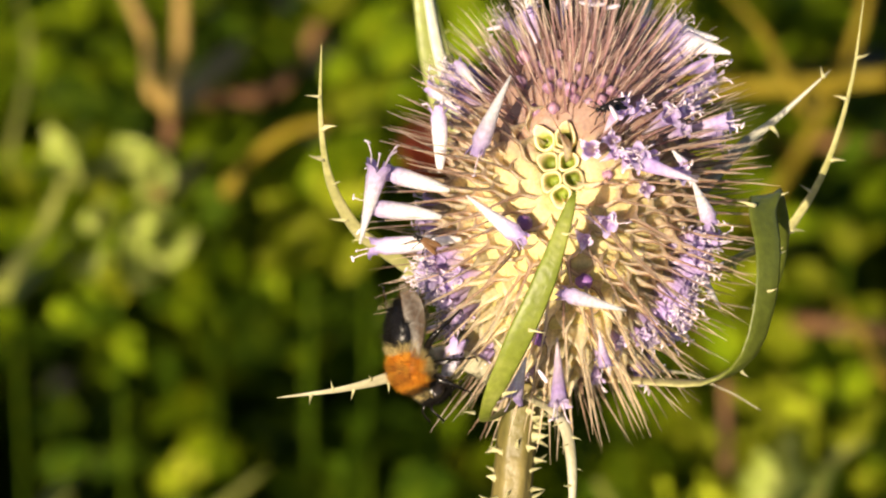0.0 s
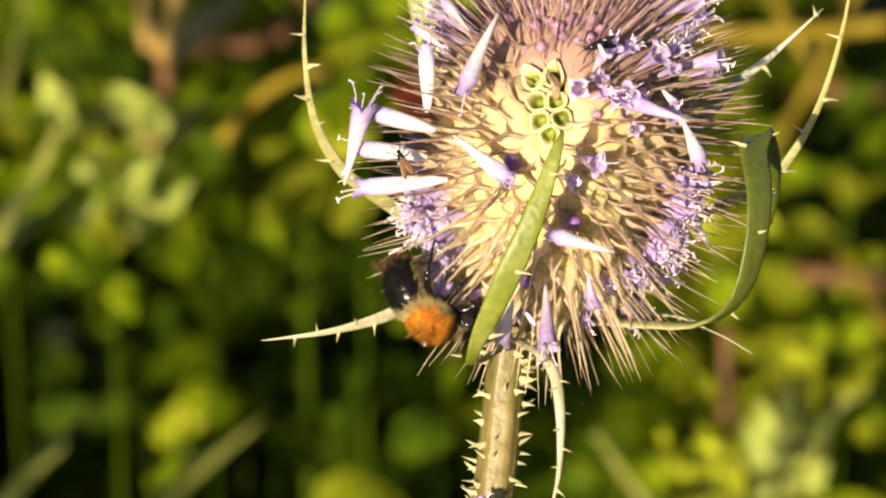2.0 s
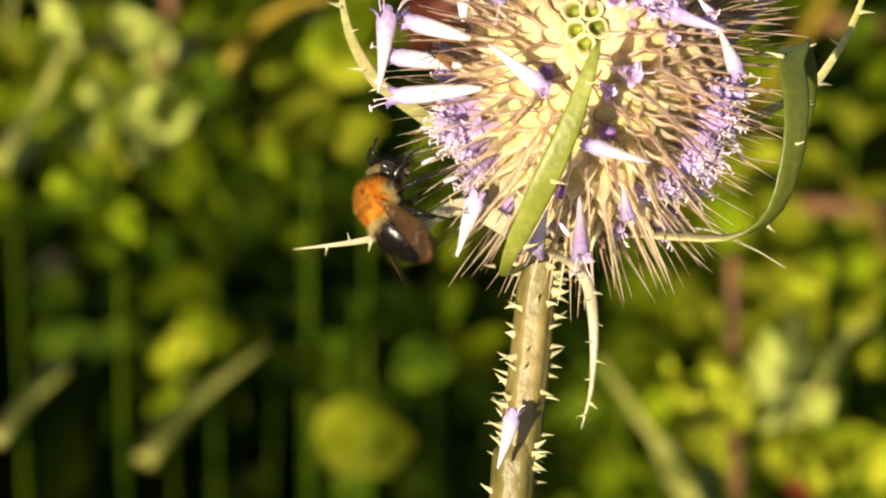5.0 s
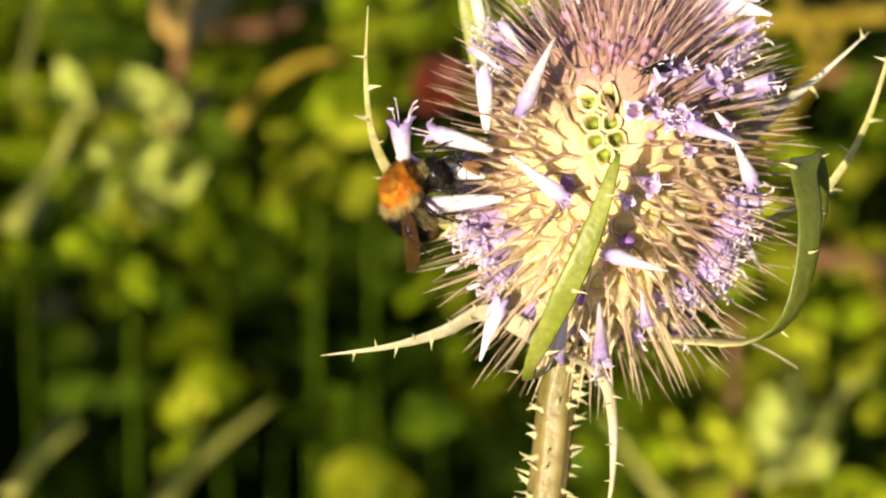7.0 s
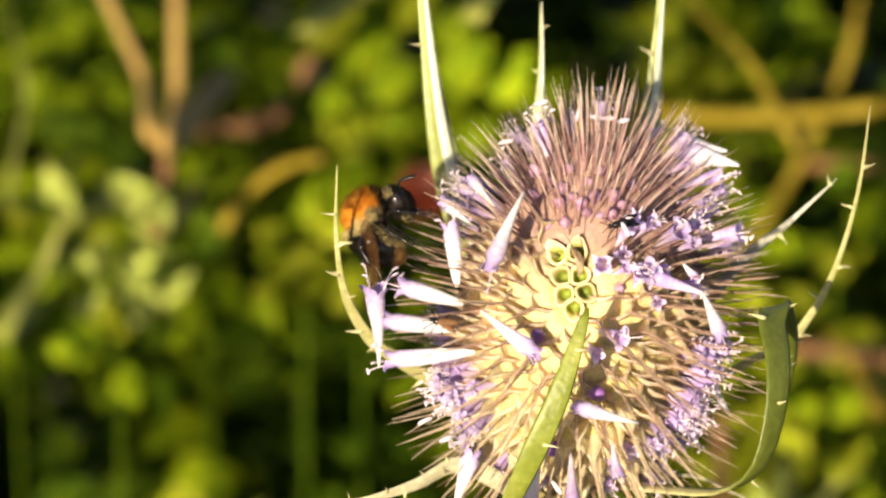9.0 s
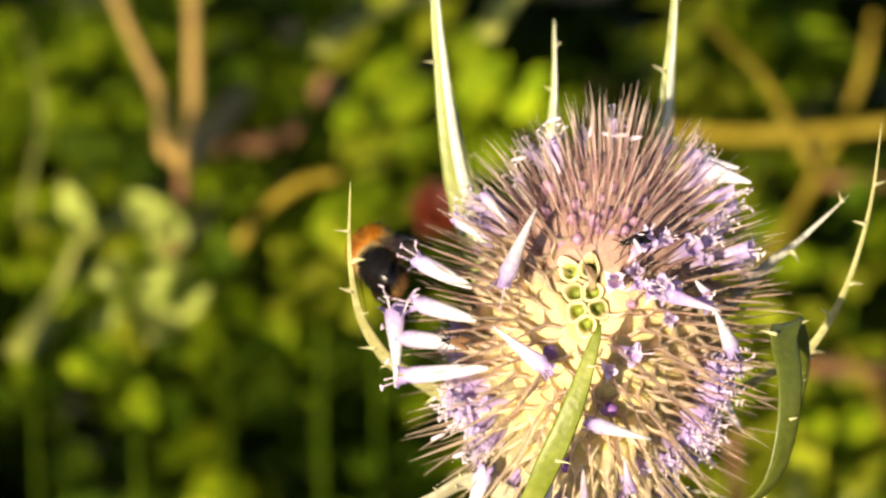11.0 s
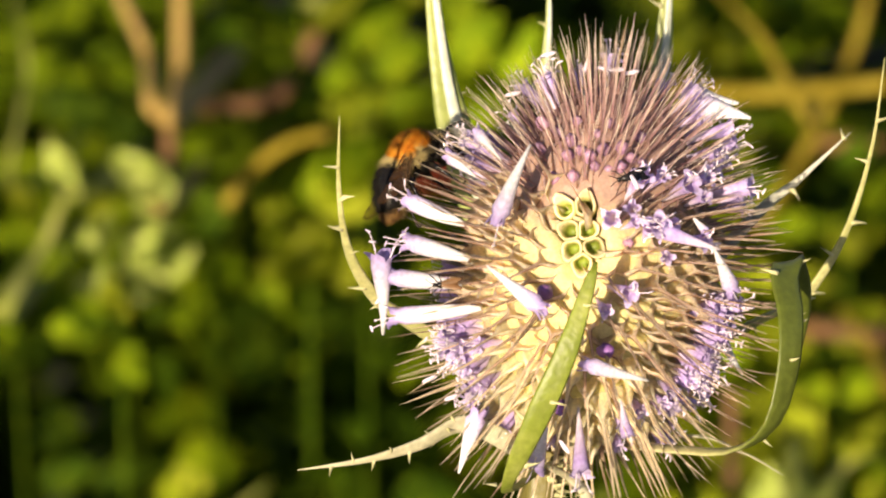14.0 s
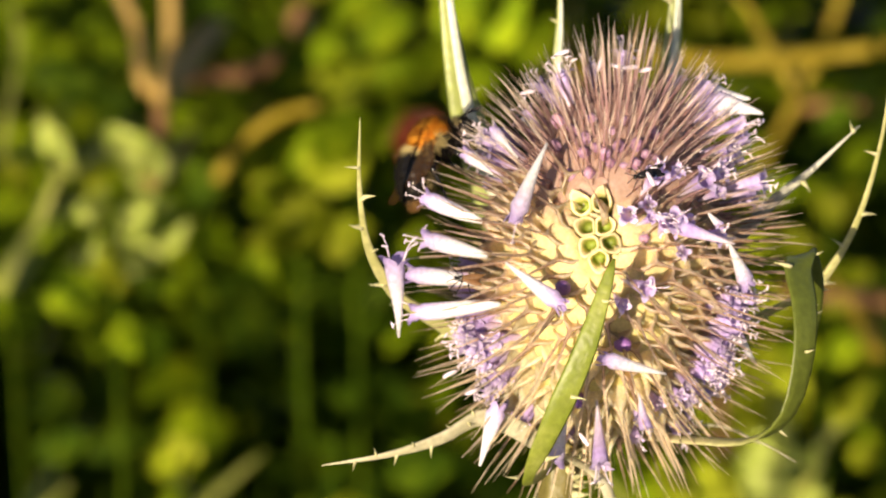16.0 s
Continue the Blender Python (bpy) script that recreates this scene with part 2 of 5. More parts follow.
# ---- ground ----
def build_ground():
    m, n, l, bsdf = nodes_of("soil")
    co = n.new("ShaderNodeTexCoord").outputs["Object"]
    a = n.new("ShaderNodeTexNoise")
    a.inputs["Scale"].default_value, a.inputs["Detail"].default_value = 9, 8
    b = n.new("ShaderNodeTexVoronoi")
    b.inputs["Scale"].default_value = 90
    l.new(co, a.inputs["Vector"]), l.new(co, b.inputs["Vector"])
    r = ramp(n, [(0.3, (0.02, 0.016, 0.008)), (0.5, (0.045, 0.04, 0.014)), (0.62, (0.04, 0.06, 0.012)), (0.8, (0.10, 0.08, 0.04))])
    l.new(a.outputs[0], r.inputs[0])
    col = mixed(n, l, "MULTIPLY", 0.6, r.outputs[0], b.outputs["Distance"])
    l.new(col, bsdf.inputs["Base Color"])
    bsdf.inputs["Roughness"].default_value = 0.95
    bp = n.new("ShaderNodeBump")
    bp.inputs["Distance"].default_value = 0.01
    l.new(b.outputs["Distance"], bp.inputs["Height"])
    l.new(bp.outputs[0], bsdf.inputs["Normal"])
    bm = bmesh.new()
    xs = [-400, -60, -12, -5] + [-3 + 0.12 * i for i in range(51)] + [5, 12, 60, 400]
    grid = [[bm.verts.new((x, y + 1, 0.05 * noise.noise(Vector((x * 0.7, y * 0.7, 0))) + 0.015 * noise.noise(Vector((x * 5, y * 5, 3))) if abs(x) < 4 and abs(y) < 4 else 0)) for x in xs] for y in xs]
    for i in range(len(xs) - 1):
        for j in range(len(xs) - 1):
            bm.faces.new((grid[i][j], grid[i][j + 1], grid[i + 1][j + 1], grid[i + 1][j]))
    ob = new("ground", mesh_of("ground", bm, m))
    tagged(ob, "dark soil and leaf litter under the weeds", "ground", kind="structure")


build_ground()

# ---- the teasel ----
teasel = thing("teasel", HEAD, label="flowering teasel with an egg-shaped spiny head and prickly stem", category="flower")
AXIS_TOP, AXIS_LOW = Vector((4.4, 15, 18.0)) * MM, Vector((-2.4, 15, -26.0)) * MM
AXIS = (AXIS_TOP - AXIS_LOW).normalized()
CORE = (AXIS_TOP + AXIS_LOW) / 2
HALF = (AXIS_TOP - AXIS_LOW).length / 2
WIDE = 14.8 * MM
SIDE_X = Vector((1, 0, 0)) - AXIS * AXIS.x
SIDE_X.normalize()
SIDE_Y = AXIS.cross(SIDE_X)


def on_core(h, q, lift=0.0):
    """Place and outward direction on the egg: h from -1 (base) to 1 (top), q round the axis from the right, away at 90 degrees."""
    r = math.sqrt(max(0.0, 1 - h * h)) * (1 - 0.10 * h)
    out = SIDE_X * math.cos(q) + SIDE_Y * math.sin(q)
    p = CORE + AXIS * (HALF * h) + out * (WIDE * r)
    nrm = (out * (r / WIDE) + AXIS * (h / HALF)).normalized()
    return p + nrm * lift, nrm


def bracteole(length, bend, wide, mat, side, stout=1.0, short=1.0):
    """A broad cupped scale, hollow towards the top, drawn out into a thin awn, with one finer bristle beside it."""
    bm = bmesh.new()
    steps = (0, 0.08 * short, 0.16 * short, 0.215 * short, 0.255 * short, 0.29 * short, 0.34 * short, 0.50 * short, 0.80, 1)
    prof = (1.0, 1.08, 1.05, 0.86, 0.56, 0.27, 0.11, 0.06, 0.04, 0.01)
    rings = []
    for s, r in zip(steps, prof):
        c = Vector((0, bend * length * s * s, s * length))
        loop = []
        for k in range(5):
            q = math.radians(-105 + 52.5 * k)
            loop.append(bm.verts.new(c + Vector((math.sin(q), -math.cos(q) * 0.62, 0)) * (wide * r)))
        for k in range(3):
            q = math.radians(70 - 70 * k)
            inner = 0.84 if s < 0.25 else 0.3
            loop.append(bm.verts.new(c + Vector((math.sin(q), -math.cos(q) * 0.62, 0)) * (wide * r * inner)))
        rings.append(loop)
    for r0, r1 in zip(rings, rings[1:]):
        for k in range(8):
            bm.faces.new((r0[k], r0[(k + 1) % 8], r1[(k + 1) % 8], r1[k]))
    bm.faces.new(rings[-1])
    # the awn: two fine brown ribs that start at the scale's margins and run together to the tip
    for e in (-1, 1):
        k = 1.0 if e == side else 0.86
        line = [Vector((e * wide * x, bend * length * z * z + wide * y, z * length)) for z, x, y in ((0.215 * short, 0.58, -0.28), (0.265 * short, 0.34, -0.20), (0.31 * short, 0.17, -0.12), (0.46 * short, 0.085, -0.05), (0.80 * k, 0.06 + 0.05 * (1 - k), 0.02), (1.0 * k, 0.03 + 0.5 * (1 - k), 0.1 * (1 - k)))]
        sweep(bm, line, lambda t: (wide * 0.070 * stout * (1.12 - t), wide * 0.070 * stout * (1.12 - t)), n=3, side=(1, 0, 0), mat=1)
    if short < 1:
        for e in (-1, 1):
            line = [Vector((e * wide * x, wide * (y + 0.5 * e), z * length)) for z, x, y in ((0.1, 0.7, 0), (0.5, 0.85, 0), (0.95, 1.0 + 0.2 * side, 0.1))]
            sweep(bm, line, lambda t: (wide * 0.06 * (1.15 - t), wide * 0.06 * (1.15 - t)), n=3, side=(1, 0, 0), mat=1)
    return mesh_of("bracteole", bm, mat)


def cell_places():
    """Where the emptied scales sit, round the place that faces the viewer."""
    out = []
    for u, v in ((-26, 4), (5, 3), (15, 31), (-21, 36), (0, -40), (-5, 60), (-34, -34)):
        p = at_head(u, v)
        ray = Vector((p.x, 0, p.z)) - CORE
        h = max(-1, min(1, ray.dot(AXIS) / HALF))
        c = max(-0.98, min(0.98, ray.dot(SIDE_X) / (WIDE * math.sqrt(1 - h * h) * (1 - 0.10 * h))))
        out.append(on_core(h, -math.acos(c)))
    return out


def build_cells(cells, head, rng):
    """Emptied cells that share thin papery walls; each wall rises to a point on the side away from the middle."""
    middle = sum((p for p, _ in cells), Vector()) / len(cells)
    n = 18
    for i, (place, nrm) in enumerate(cells):
        m = along(place - nrm * (0.9 * MM), nrm)
        inv = m.inverted()
        others = [(inv @ p).xy for j, (p, _) in enumerate(cells) if j != i]
        off = (inv @ middle).xy
        away = math.atan2(-off.y, -off.x)
        lip = min(1.0, off.length / (3.2 * MM))
        reach = []
        for k in range(n):
            d = Vector((math.cos(2 * math.pi * k / n), math.sin(2 * math.pi * k / n)))
            r = 1.5 * MM
            for o in others:
                if d.dot(o) > 1e-6:
                    r = min(r, o.length_squared / 2 / d.dot(o))
            reach.append(r)
        bm = bmesh.new()
        loops = []
        for z, f in ((-2.2, 1.0), (0.4, 1.0), (1.2, 1.0), (1.5, 0.90), (1.2, 0.74), (0.3, 0.62), (-0.6, 0.54), (-1.1, 0.30)):
            loop = []
            for k in range(n):
                a = 2 * math.pi * k / n
                peak = max(0.0, math.cos(a - away)) ** 6 * lip if z > 1.1 else 0.0
                wave = 0.16 * math.sin(3 * a + i * 1.7) if z > 1.1 else 0.0
                r = reach[k] * (f + 0.42 * peak)
                loop.append(bm.verts.new((r * math.cos(a), r * math.sin(a), (z + wave + 1.5 * peak) * MM)))
            loops.append(loop)
        for r0, r1 in zip(loops, loops[1:]):
            for k in range(n):
                bm.faces.new((r0[k], r0[(k + 1) % n], r1[(k + 1) % n], r1[k]))
        bm.faces.new(loops[-1])
        piece("calyx_cup", mesh_of("calyx_cup", bm, M_CUP), head, m)


def build_head():
    cells = cell_places()
    middle = sum((c for c, _ in cells), Vector()) / len(cells)
    bm = bmesh.new()
    blob(bm, Matrix.Identity(4), 110, 84)
    for v in bm.verts:
        h = v.co.z
        out = SIDE_X * v.co.x + SIDE_Y * v.co.y
        grain = 1 + 0.030 * noise.noise(v.co * 7.0) + 0.022 * noise.noise(v.co * 17.0)
        v.co = CORE + (AXIS * (HALF * h) + out * (WIDE * (1 - 0.10 * h))) * (grain * 1.045)
        if any((v.co - place).length < 1.9 * MM for place, _ in cells):
            v.co -= (v.co - CORE).normalized() * (3.3 * MM)
    head = part("flower_head", bm, M_CORE, teasel, "egg-shaped head of cream and mauve spines")
    rng = random.Random(3)
    low = [bracteole(13.4 * MM * k, b, 2.0 * MM, [M_SCALE_LOW, M_AWN], e) for k, b, e in ((0.92, 0.06, 1), (1.0, 0.10, -1), (1.06, -0.03, 1), (0.97, 0.16, -1))]
    top = [bracteole(13.2 * MM * k, b, 1.8 * MM, [M_SCALE_TOP, M_AWN_TOP], e, 1.25, 0.6) for k, b, e in ((0.95, 0.05, 1), (1.04, 0.10, -1), (1.1, -0.03, 1), (1.0, 0.14, -1))]
    foot = [bracteole(13.6 * MM * k, b, 1.65 * MM, [M_SCALE_FOOT, M_AWN_FOOT], e, 1.0, 1.25) for k, b, e in ((0.95, 0.05, 1), (1.05, -0.05, -1), (1.0, 0.10, 1))]
    total = 640
    rest = bmesh.new()
    gold = math.pi * (3 - math.sqrt(5))
    spots = []
    for i in range(total):
        h = 1 - 2 * (i + 0.5) / total
        q = (i * gold) % (2 * math.pi)
        spots.append((h, q))
    spots.sort(key=lambda s: on_core(*s)[0].y)
    for i, (h, q) in enumerate(spots):
        p, nrm = on_core(h, q, (-0.9 if h > 0.35 else -0.7) * MM)
        # scales lie over, away from the emptied cells
        lean = p - middle
        lean -= nrm * lean.dot(nrm)
        lean *= min(1.0, lean.length / (3 * MM)) / max(lean.length, 1e-6)
        lean *= 0.72 * max(0.0, -nrm.y)
        d = nrm + lean + Vector((rng.uniform(-1, 1), rng.uniform(-1, 1), rng.uniform(-1, 1))) * 0.10
        if any((p - c).length < 1.6 * MM for c, _ in cells):
            continue
        upper = p.z + 0.12 * p.x + rng.uniform(-2.5, 2.5) * MM > 3.4 * MM
        size = rng.uniform(0.88, 1.1)
        if h < -0.7:
            size *= 1.12
        size *= 1 - 0.22 * max(0.0, min(1.0, (h - 0.25) / 0.5))
        # the hollow of each scale faces the axis's top
        z = d.normalized()
        x = (AXIS * 0.45 - lean).cross(z)
        x = x.normalized() if x.length > 0.05 else SIDE_X
        y = z.cross(x)
        m = Matrix((x, y, z)).transposed().to_4x4()
        m.translation = p
        m = m @ Matrix.Rotation(rng.uniform(-0.3, 0.3), 4, "Z") @ Matrix.Diagonal((size * rng.uniform(0.85, 1.15), size, size, 1))
        me = rng.choice(top if upper else foot if h < -0.5 + rng.uniform(-0.12, 0.12) else low)
        if i < 330:
            piece("bracteole", me, head, m)
        else:
            start = len(rest.verts)
            rest.from_mesh(me)
            rest.verts.ensure_lookup_table()
            for v in rest.verts[start:]:
                v.co = m @ v.co
    ob = part("far_bracteole", rest, surface("far_bracteole", [(0.3, (0.30, 0.17, 0.13)), (0.7, (0.60, 0.48, 0.30))], 300, 0.45, 0.2, thin=0.2), head)
    tagged(ob, "spines of the far side of the head", kind="stuff")
    build_cells(cells, head, rng)
    return head


head = build_head()


def near_side(u, v, lift=0.0):
    """Where the line through u, v meets the near side of the head, raised by lift mm, and the direction outward."""
    p = at_head(u, v)
    ray = Vector((p.x, CORE.y, p.z)) - CORE
    h = ray.dot(AXIS) / HALF
    s = ray.dot(SIDE_X) / WIDE
    k = math.hypot(h, s)
    if k > 0.97:
        h, s = h * 0.97 / k, s * 0.97 / k
    r = math.sqrt(1 - h * h) * (1 - 0.10 * h)
    c = max(-0.99, min(0.99, s / r))
    place, nrm = on_core(h, -math.acos(c))
    return place + nrm * (lift * MM), nrm


def corolla_mesh(name, length, mouth, mat, stamens=4, open_=1.0, seed=0, full=False):
    """A narrow tube that widens to a mouth of four lobes, with thin stamens."""
    rng = random.Random(seed)
    bm = bmesh.new()
    n = 12
    prof = [(0, 0.12), (0.2, 0.30), (0.45, 0.56), (0.7, 0.84), (0.86, 1.0), (0.93, 1.0 * min(1.0, open_ + 0.3))] if not full else [(0, 0.25), (0.12, 0.5), (0.35, 0.78), (0.65, 0.98), (0.86, 1.0), (0.93, 0.95 * open_)]
    rings = []
    for s, r in prof:
        rings.append([bm.verts.new((r * mouth * math.cos(2 * math.pi * k / n) + 0.10 * mouth * math.sin(s * 5 + seed), r * mouth * math.sin(2 * math.pi * k / n), s * length)) for k in range(n)])
    for r0, r1 in zip(rings, rings[1:]):
        for k in range(n):
            bm.faces.new((r0[k], r0[(k + 1) % n], r1[(k + 1) % n], r1[k]))
    bm.faces.new(rings[0][::-1])
    last = rings[-1]
    for q in range(4):
        k0 = q * 3
        a = 2 * math.pi * (k0 + 1.5) / n
        out = Vector((math.cos(a), math.sin(a), 0))
        reach = rng.uniform(0.5, 0.95)
        curl = Vector((rng.uniform(-0.3, 0.3), rng.uniform(-0.3, 0.3), rng.uniform(-0.5, 0.5))) * mouth
        b0, b1, b2, b3 = (last[(k0 + j) % n] for j in range(4))
        mid = [bm.verts.new(v.co + out * (0.35 * mouth * open_) + Vector((0, 0, 0.09 * length * reach))) for v in (b0, b1, b2, b3)]
        tip = [bm.verts.new(v.co.lerp(b1.co.lerp(b2.co, 0.5), 0.45) + out * (0.95 * mouth * open_ * reach) + Vector((0, 0, (0.10 if open_ > 1 else 0.17) * length * reach)) + curl * (0.4 if i % 2 else 1.0) + Vector((0, 0, -0.12 * mouth * (i % 2))) ) for i, v in enumerate((b0, b1, b2, b3))]
        for u0, u1 in (((b0, b1, b2, b3), mid), (mid, tip)):
            for j in range(3):
                bm.faces.new((u0[j], u0[j + 1], u1[j + 1], u1[j]))
    for s in range(stamens):
        a = rng.uniform(0, 6.28)
        o = Vector((math.cos(a), math.sin(a), 0))
        base = o * (0.4 * mouth) + Vector((0, 0, 0.8 * length))
        tip = base + o * (mouth * rng.uniform(0.4, 1.7)) + Vector((0, 0, length * rng.uniform(0.28, 0.5)))
        pts = smooth_path([base, base.lerp(tip, 0.5) + Vector((0, 0, 0.1 * length)), tip], 4)
        sweep(bm, pts, lambda t: (0.075 * MM, 0.075 * MM), n=4, mat=1)
        d = (o + Vector((0, 0, rng.uniform(-0.6, 0.6)))).normalized()
        sweep(bm, [tip - d * 0.42 * MM, tip, tip + d * 0.42 * MM], lambda t: (0.13 * MM, 0.10 * MM), n=5, mat=1)
    return mesh_of(name, bm, [mat, M_STAMEN])


def build_florets():
    rng = random.Random(11)
    long_ = [corolla_mesh("corolla", 9.5 * MM, 1.25 * MM, M_COROLLA, k, 1.0, s) for s, k in enumerate((4, 2, 3))]
    full = [corolla_mesh("corolla", 9.5 * MM, 1.2 * MM, M_COROLLA, k, 0.85, s, True) for s, k in ((21, 4), (22, 1), (23, 3))]
    bare = [corolla_mesh("corolla", 9.5 * MM, 1.2 * MM, M_COROLLA, 1, 0.42, s) for s in (5, 6)]
    wide = [corolla_mesh("floret", 7.5 * MM, 1.0 * MM, M_FLORET, k + 1, 1.15, s) for s, k in ((8, 4), (9, 3), (10, 4), (11, 2))]
    bm = bmesh.new()
    sweep(bm, [Vector((0, 0, s)) * MM for s in (-0.5, 1.0, 2.0, 2.9, 3.4, 3.7)], lambda t: ((0.55, 0.75, 1.0, 0.98, 0.7, 0.25)[round(t * 5)] * MM, (0.55, 0.75, 1.0, 0.98, 0.7, 0.25)[round(t * 5)] * MM), n=8, shape=lambda q, t: (math.cos(q) * (1 + 0.14 * t * math.cos(4 * q)), math.sin(q) * (1 + 0.14 * t * math.cos(4 * q))))
    bud = mesh_of("bud", bm, M_BUD)
    bm = bmesh.new()
    blob(bm, Matrix.Translation((0, 0, 2.2 * MM)) @ Matrix.Diagonal((1.1 * MM, 1.1 * MM, 1.9 * MM, 1)), 10, 7, lump=0.15)
    dark = mesh_of("bud", bm, M_SHADOWBUD)

    # wilted corollas that lie loose between the spines: tip, mouth, distance of both, length over the mesh's own
    for i, (u0, v0, y0, u1, v1, y1, fat, mesh) in enumerate((
            (-97, -148, -4, -156, -12, -5, 1.1, bare[1]),
            (-172, 66, -4, -72, 140, -8, 1.05, bare[0]),
            (115, 264, -6, 2, 236, -8, 0.95, bare[1]),
            (238, 34, -3, 132, 0, -5, 1.1, wide[0]),
            (226, 28, -3, 262, 108, -3, 1.0, bare[0]),
            (188, -26, 1, 216, 6, 0, 0.55, bare[1]),
            (283, 261, 15, 217, 147, 7, 1.0, long_[2]),
            (-205, 56, 2, -318, 26, 5, 1.0, full[0]),
            (-218, 104, 2, -346, 88, 5, 1.0, full[1]),
            (-182, 144, 2, -340, 158, 4, 1.0, full[2]),
            (-220, 436, 5, -186, 326, 4, 1.15, bare[0]),
            (-8, 316, 2, -2, 436, -2, 1.1, wide[1]),
            (292, -200, 10, 200, -222, 14, 1.5, bare[1]),
            (270, -224, 12, 186, -240, 16, 1.4, bare[0]),
            (-150, -120, 4, -196, -172, 6, 0.7, bare[1]),
            (-196, -90, 6, -246, -128, 8, 0.8, bare[0]),
            (-62, 350, 0, -84, 424, 1, 0.9, long_[1]),
            (66, 300, -2, 80, 366, -2, 0.9, wide[3]),
            (-138, 806, 6, -114, 706, 6, 1.0, bare[0]))):
        a, b = at_head(u0, v0, y0), at_head(u1, v1, y1)
        d = b - a
        k = d.length / ((9.5 if "corolla" in mesh.name else 7.5) * MM)
        piece("corolla", mesh, head, along(a, d, rng.uniform(0, 6)) @ Matrix.Diagonal((fat, fat, k, 1)))

    # open florets: u, v, size
    for u, v, k in ((67, -48, 1.05), (52, -22, 0.9), (132, -50, 1.1), (150, -72, 0.9), (187, -62, 1.1), (205, -52, 0.8), (112, 4, 1.05), (140, 16, 0.9), (98, 22, 0.75), (36, 96, 1.0), (20, 120, 0.7), (84, -30, 0.7), (122, -22, 0.75), (166, -40, 0.7), (60, 2, 0.6), (176, -84, 0.7), (98, -62, 0.7), (224, -70, 0.7), (128, 30, 0.65)):
        p, nrm = near_side(u, v, 0.5)
        piece("floret", rng.choice(wide), head, along(p, nrm + Vector((rng.uniform(-0.4, 0.4), 0, rng.uniform(-0.4, 0.4))), rng.uniform(0, 6)) @ Matrix.Diagonal((k, k, k, 1)))
    # dark purple blobs; the first two put shadows of corolla mouths into colour
    for u, v in ((27, 212), (-62, 120), (-40, 300)):
        p, nrm = near_side(u, v, 0.5)
        piece("bud", dark, head, along(p, nrm + Vector((0.2, 0, 0.4)), 0))
    for u, v in ((-8, -96), (18, -104), (-26, -122), (4, -140), (34, -132), (-48, -92), (46, -98), (62, -130), (22, -166), (-34, -158), (86, -108), (110, -122), (-72, -128), (50, -172), (-10, -190), (84, -160), (72, 24), (-58, -166), (8, -116), (66, -108), (-20, -142), (132, -104)):
        u, v = u + rng.uniform(-9, 9), v + rng.uniform(-9, 9)
        p, nrm = near_side(u, v, rng.uniform(-1.7, -0.6))
        piece("bud", bud, head, along(p, nrm + Vector((rng.uniform(-0.3, 0.3), 0, rng.uniform(-0.3, 0.3))), 0) @ Matrix.Diagonal((rng.uniform(0.7, 0.95), rng.uniform(0.7, 0.95), rng.uniform(0.7, 0.95), 1)))
    # two florets that the bee pulls about
    made = []
    for mesh, k, fat in ((full[0], 0.92, 0.95), (long_[0], 1.14, 1.1)):
        ob = piece("corolla", mesh, head, Matrix())
        ob.scale = (fat, fat, k)
        made.append(ob)
    # shed anthers caught in the spines
    bm = bmesh.new()
    sweep(bm, [Vector((0, 0, s)) * MM for s in (0, 0.4, 1.2, 1.8, 2.1)], lambda t: (0.34 * MM * (0.5 + math.sin(math.pi * t) * 0.6), 0.3 * MM * (0.5 + math.sin(math.pi * t) * 0.6)), n=7)
    crumb = mesh_of("anther", bm, M_STAMEN)
    for u, v, y, dx, dz in ((80, -96, -9, 0.5, -0.9), (208, -86, 2, 0.2, 0.9), (-84, -306, 14, 0.9, 0.3), (40, -282, 10, 1, 0.1), (66, -276, 9, 1, 0.2), (18, -288, 11, 0.9, -0.2), (-146, -236, 12, 0.9, 0.2), (-6, -276, 10, 0.3, 0.9), (-286, 276, 6, 0.9, 0.4), (-246, 306, 4, 0.9, 0.3), (-40, 372, -2, 0.6, -0.8)):
        piece("anther", crumb, head, along(at_head(u, v, y), (dx, 0, dz)))
    # thick clusters low on both flanks
    for i in range(64):
        u, v = (rng.uniform(-300, -170), rng.uniform(170, 330)) if i % 2 else (rng.uniform(140, 300), rng.uniform(150, 350))
        p, nrm = near_side(u, v, -0.8)
        k = rng.uniform(0.65, 1.0)
        piece("floret", rng.choice(wide), head, along(p, nrm + Vector((rng.uniform(-0.4, 0.4), rng.uniform(-0.4, 0.2), rng.uniform(-0.4, 0.4))), rng.uniform(0, 6)) @ Matrix.Diagonal((k, k, k * rng.uniform(0.9, 1.25), 1)))
    # belts of florets round the crown and round the foot of the head
    for i in range(250):
        h = rng.uniform(-0.97, 0.96)
        q = rng.uniform(0, 2 * math.pi)
        p, nrm = on_core(h, q)
        front = -nrm.y
        keep = (0.30 < h < 0.93 and front < 0.48) or (h < -0.52 and front < 0.72) or (h < -0.15 and front < 0.22)
        if not keep or rng.random() < 0.25:
            continue
        k = rng.uniform(0.7, 1.0)
        p = p - nrm * (rng.uniform(0.0, 1.6) * MM)
        spin = Vector((rng.uniform(-1, 1), rng.uniform(-1, 1), rng.uniform(-1, 1))) * 0.35
        piece("floret", rng.choice(wide), head, along(p, nrm + spin, rng.uniform(0, 6)) @ Matrix.Diagonal((k, k, k * rng.uniform(0.9, 1.2), 1)))
    return made


loose = build_florets()


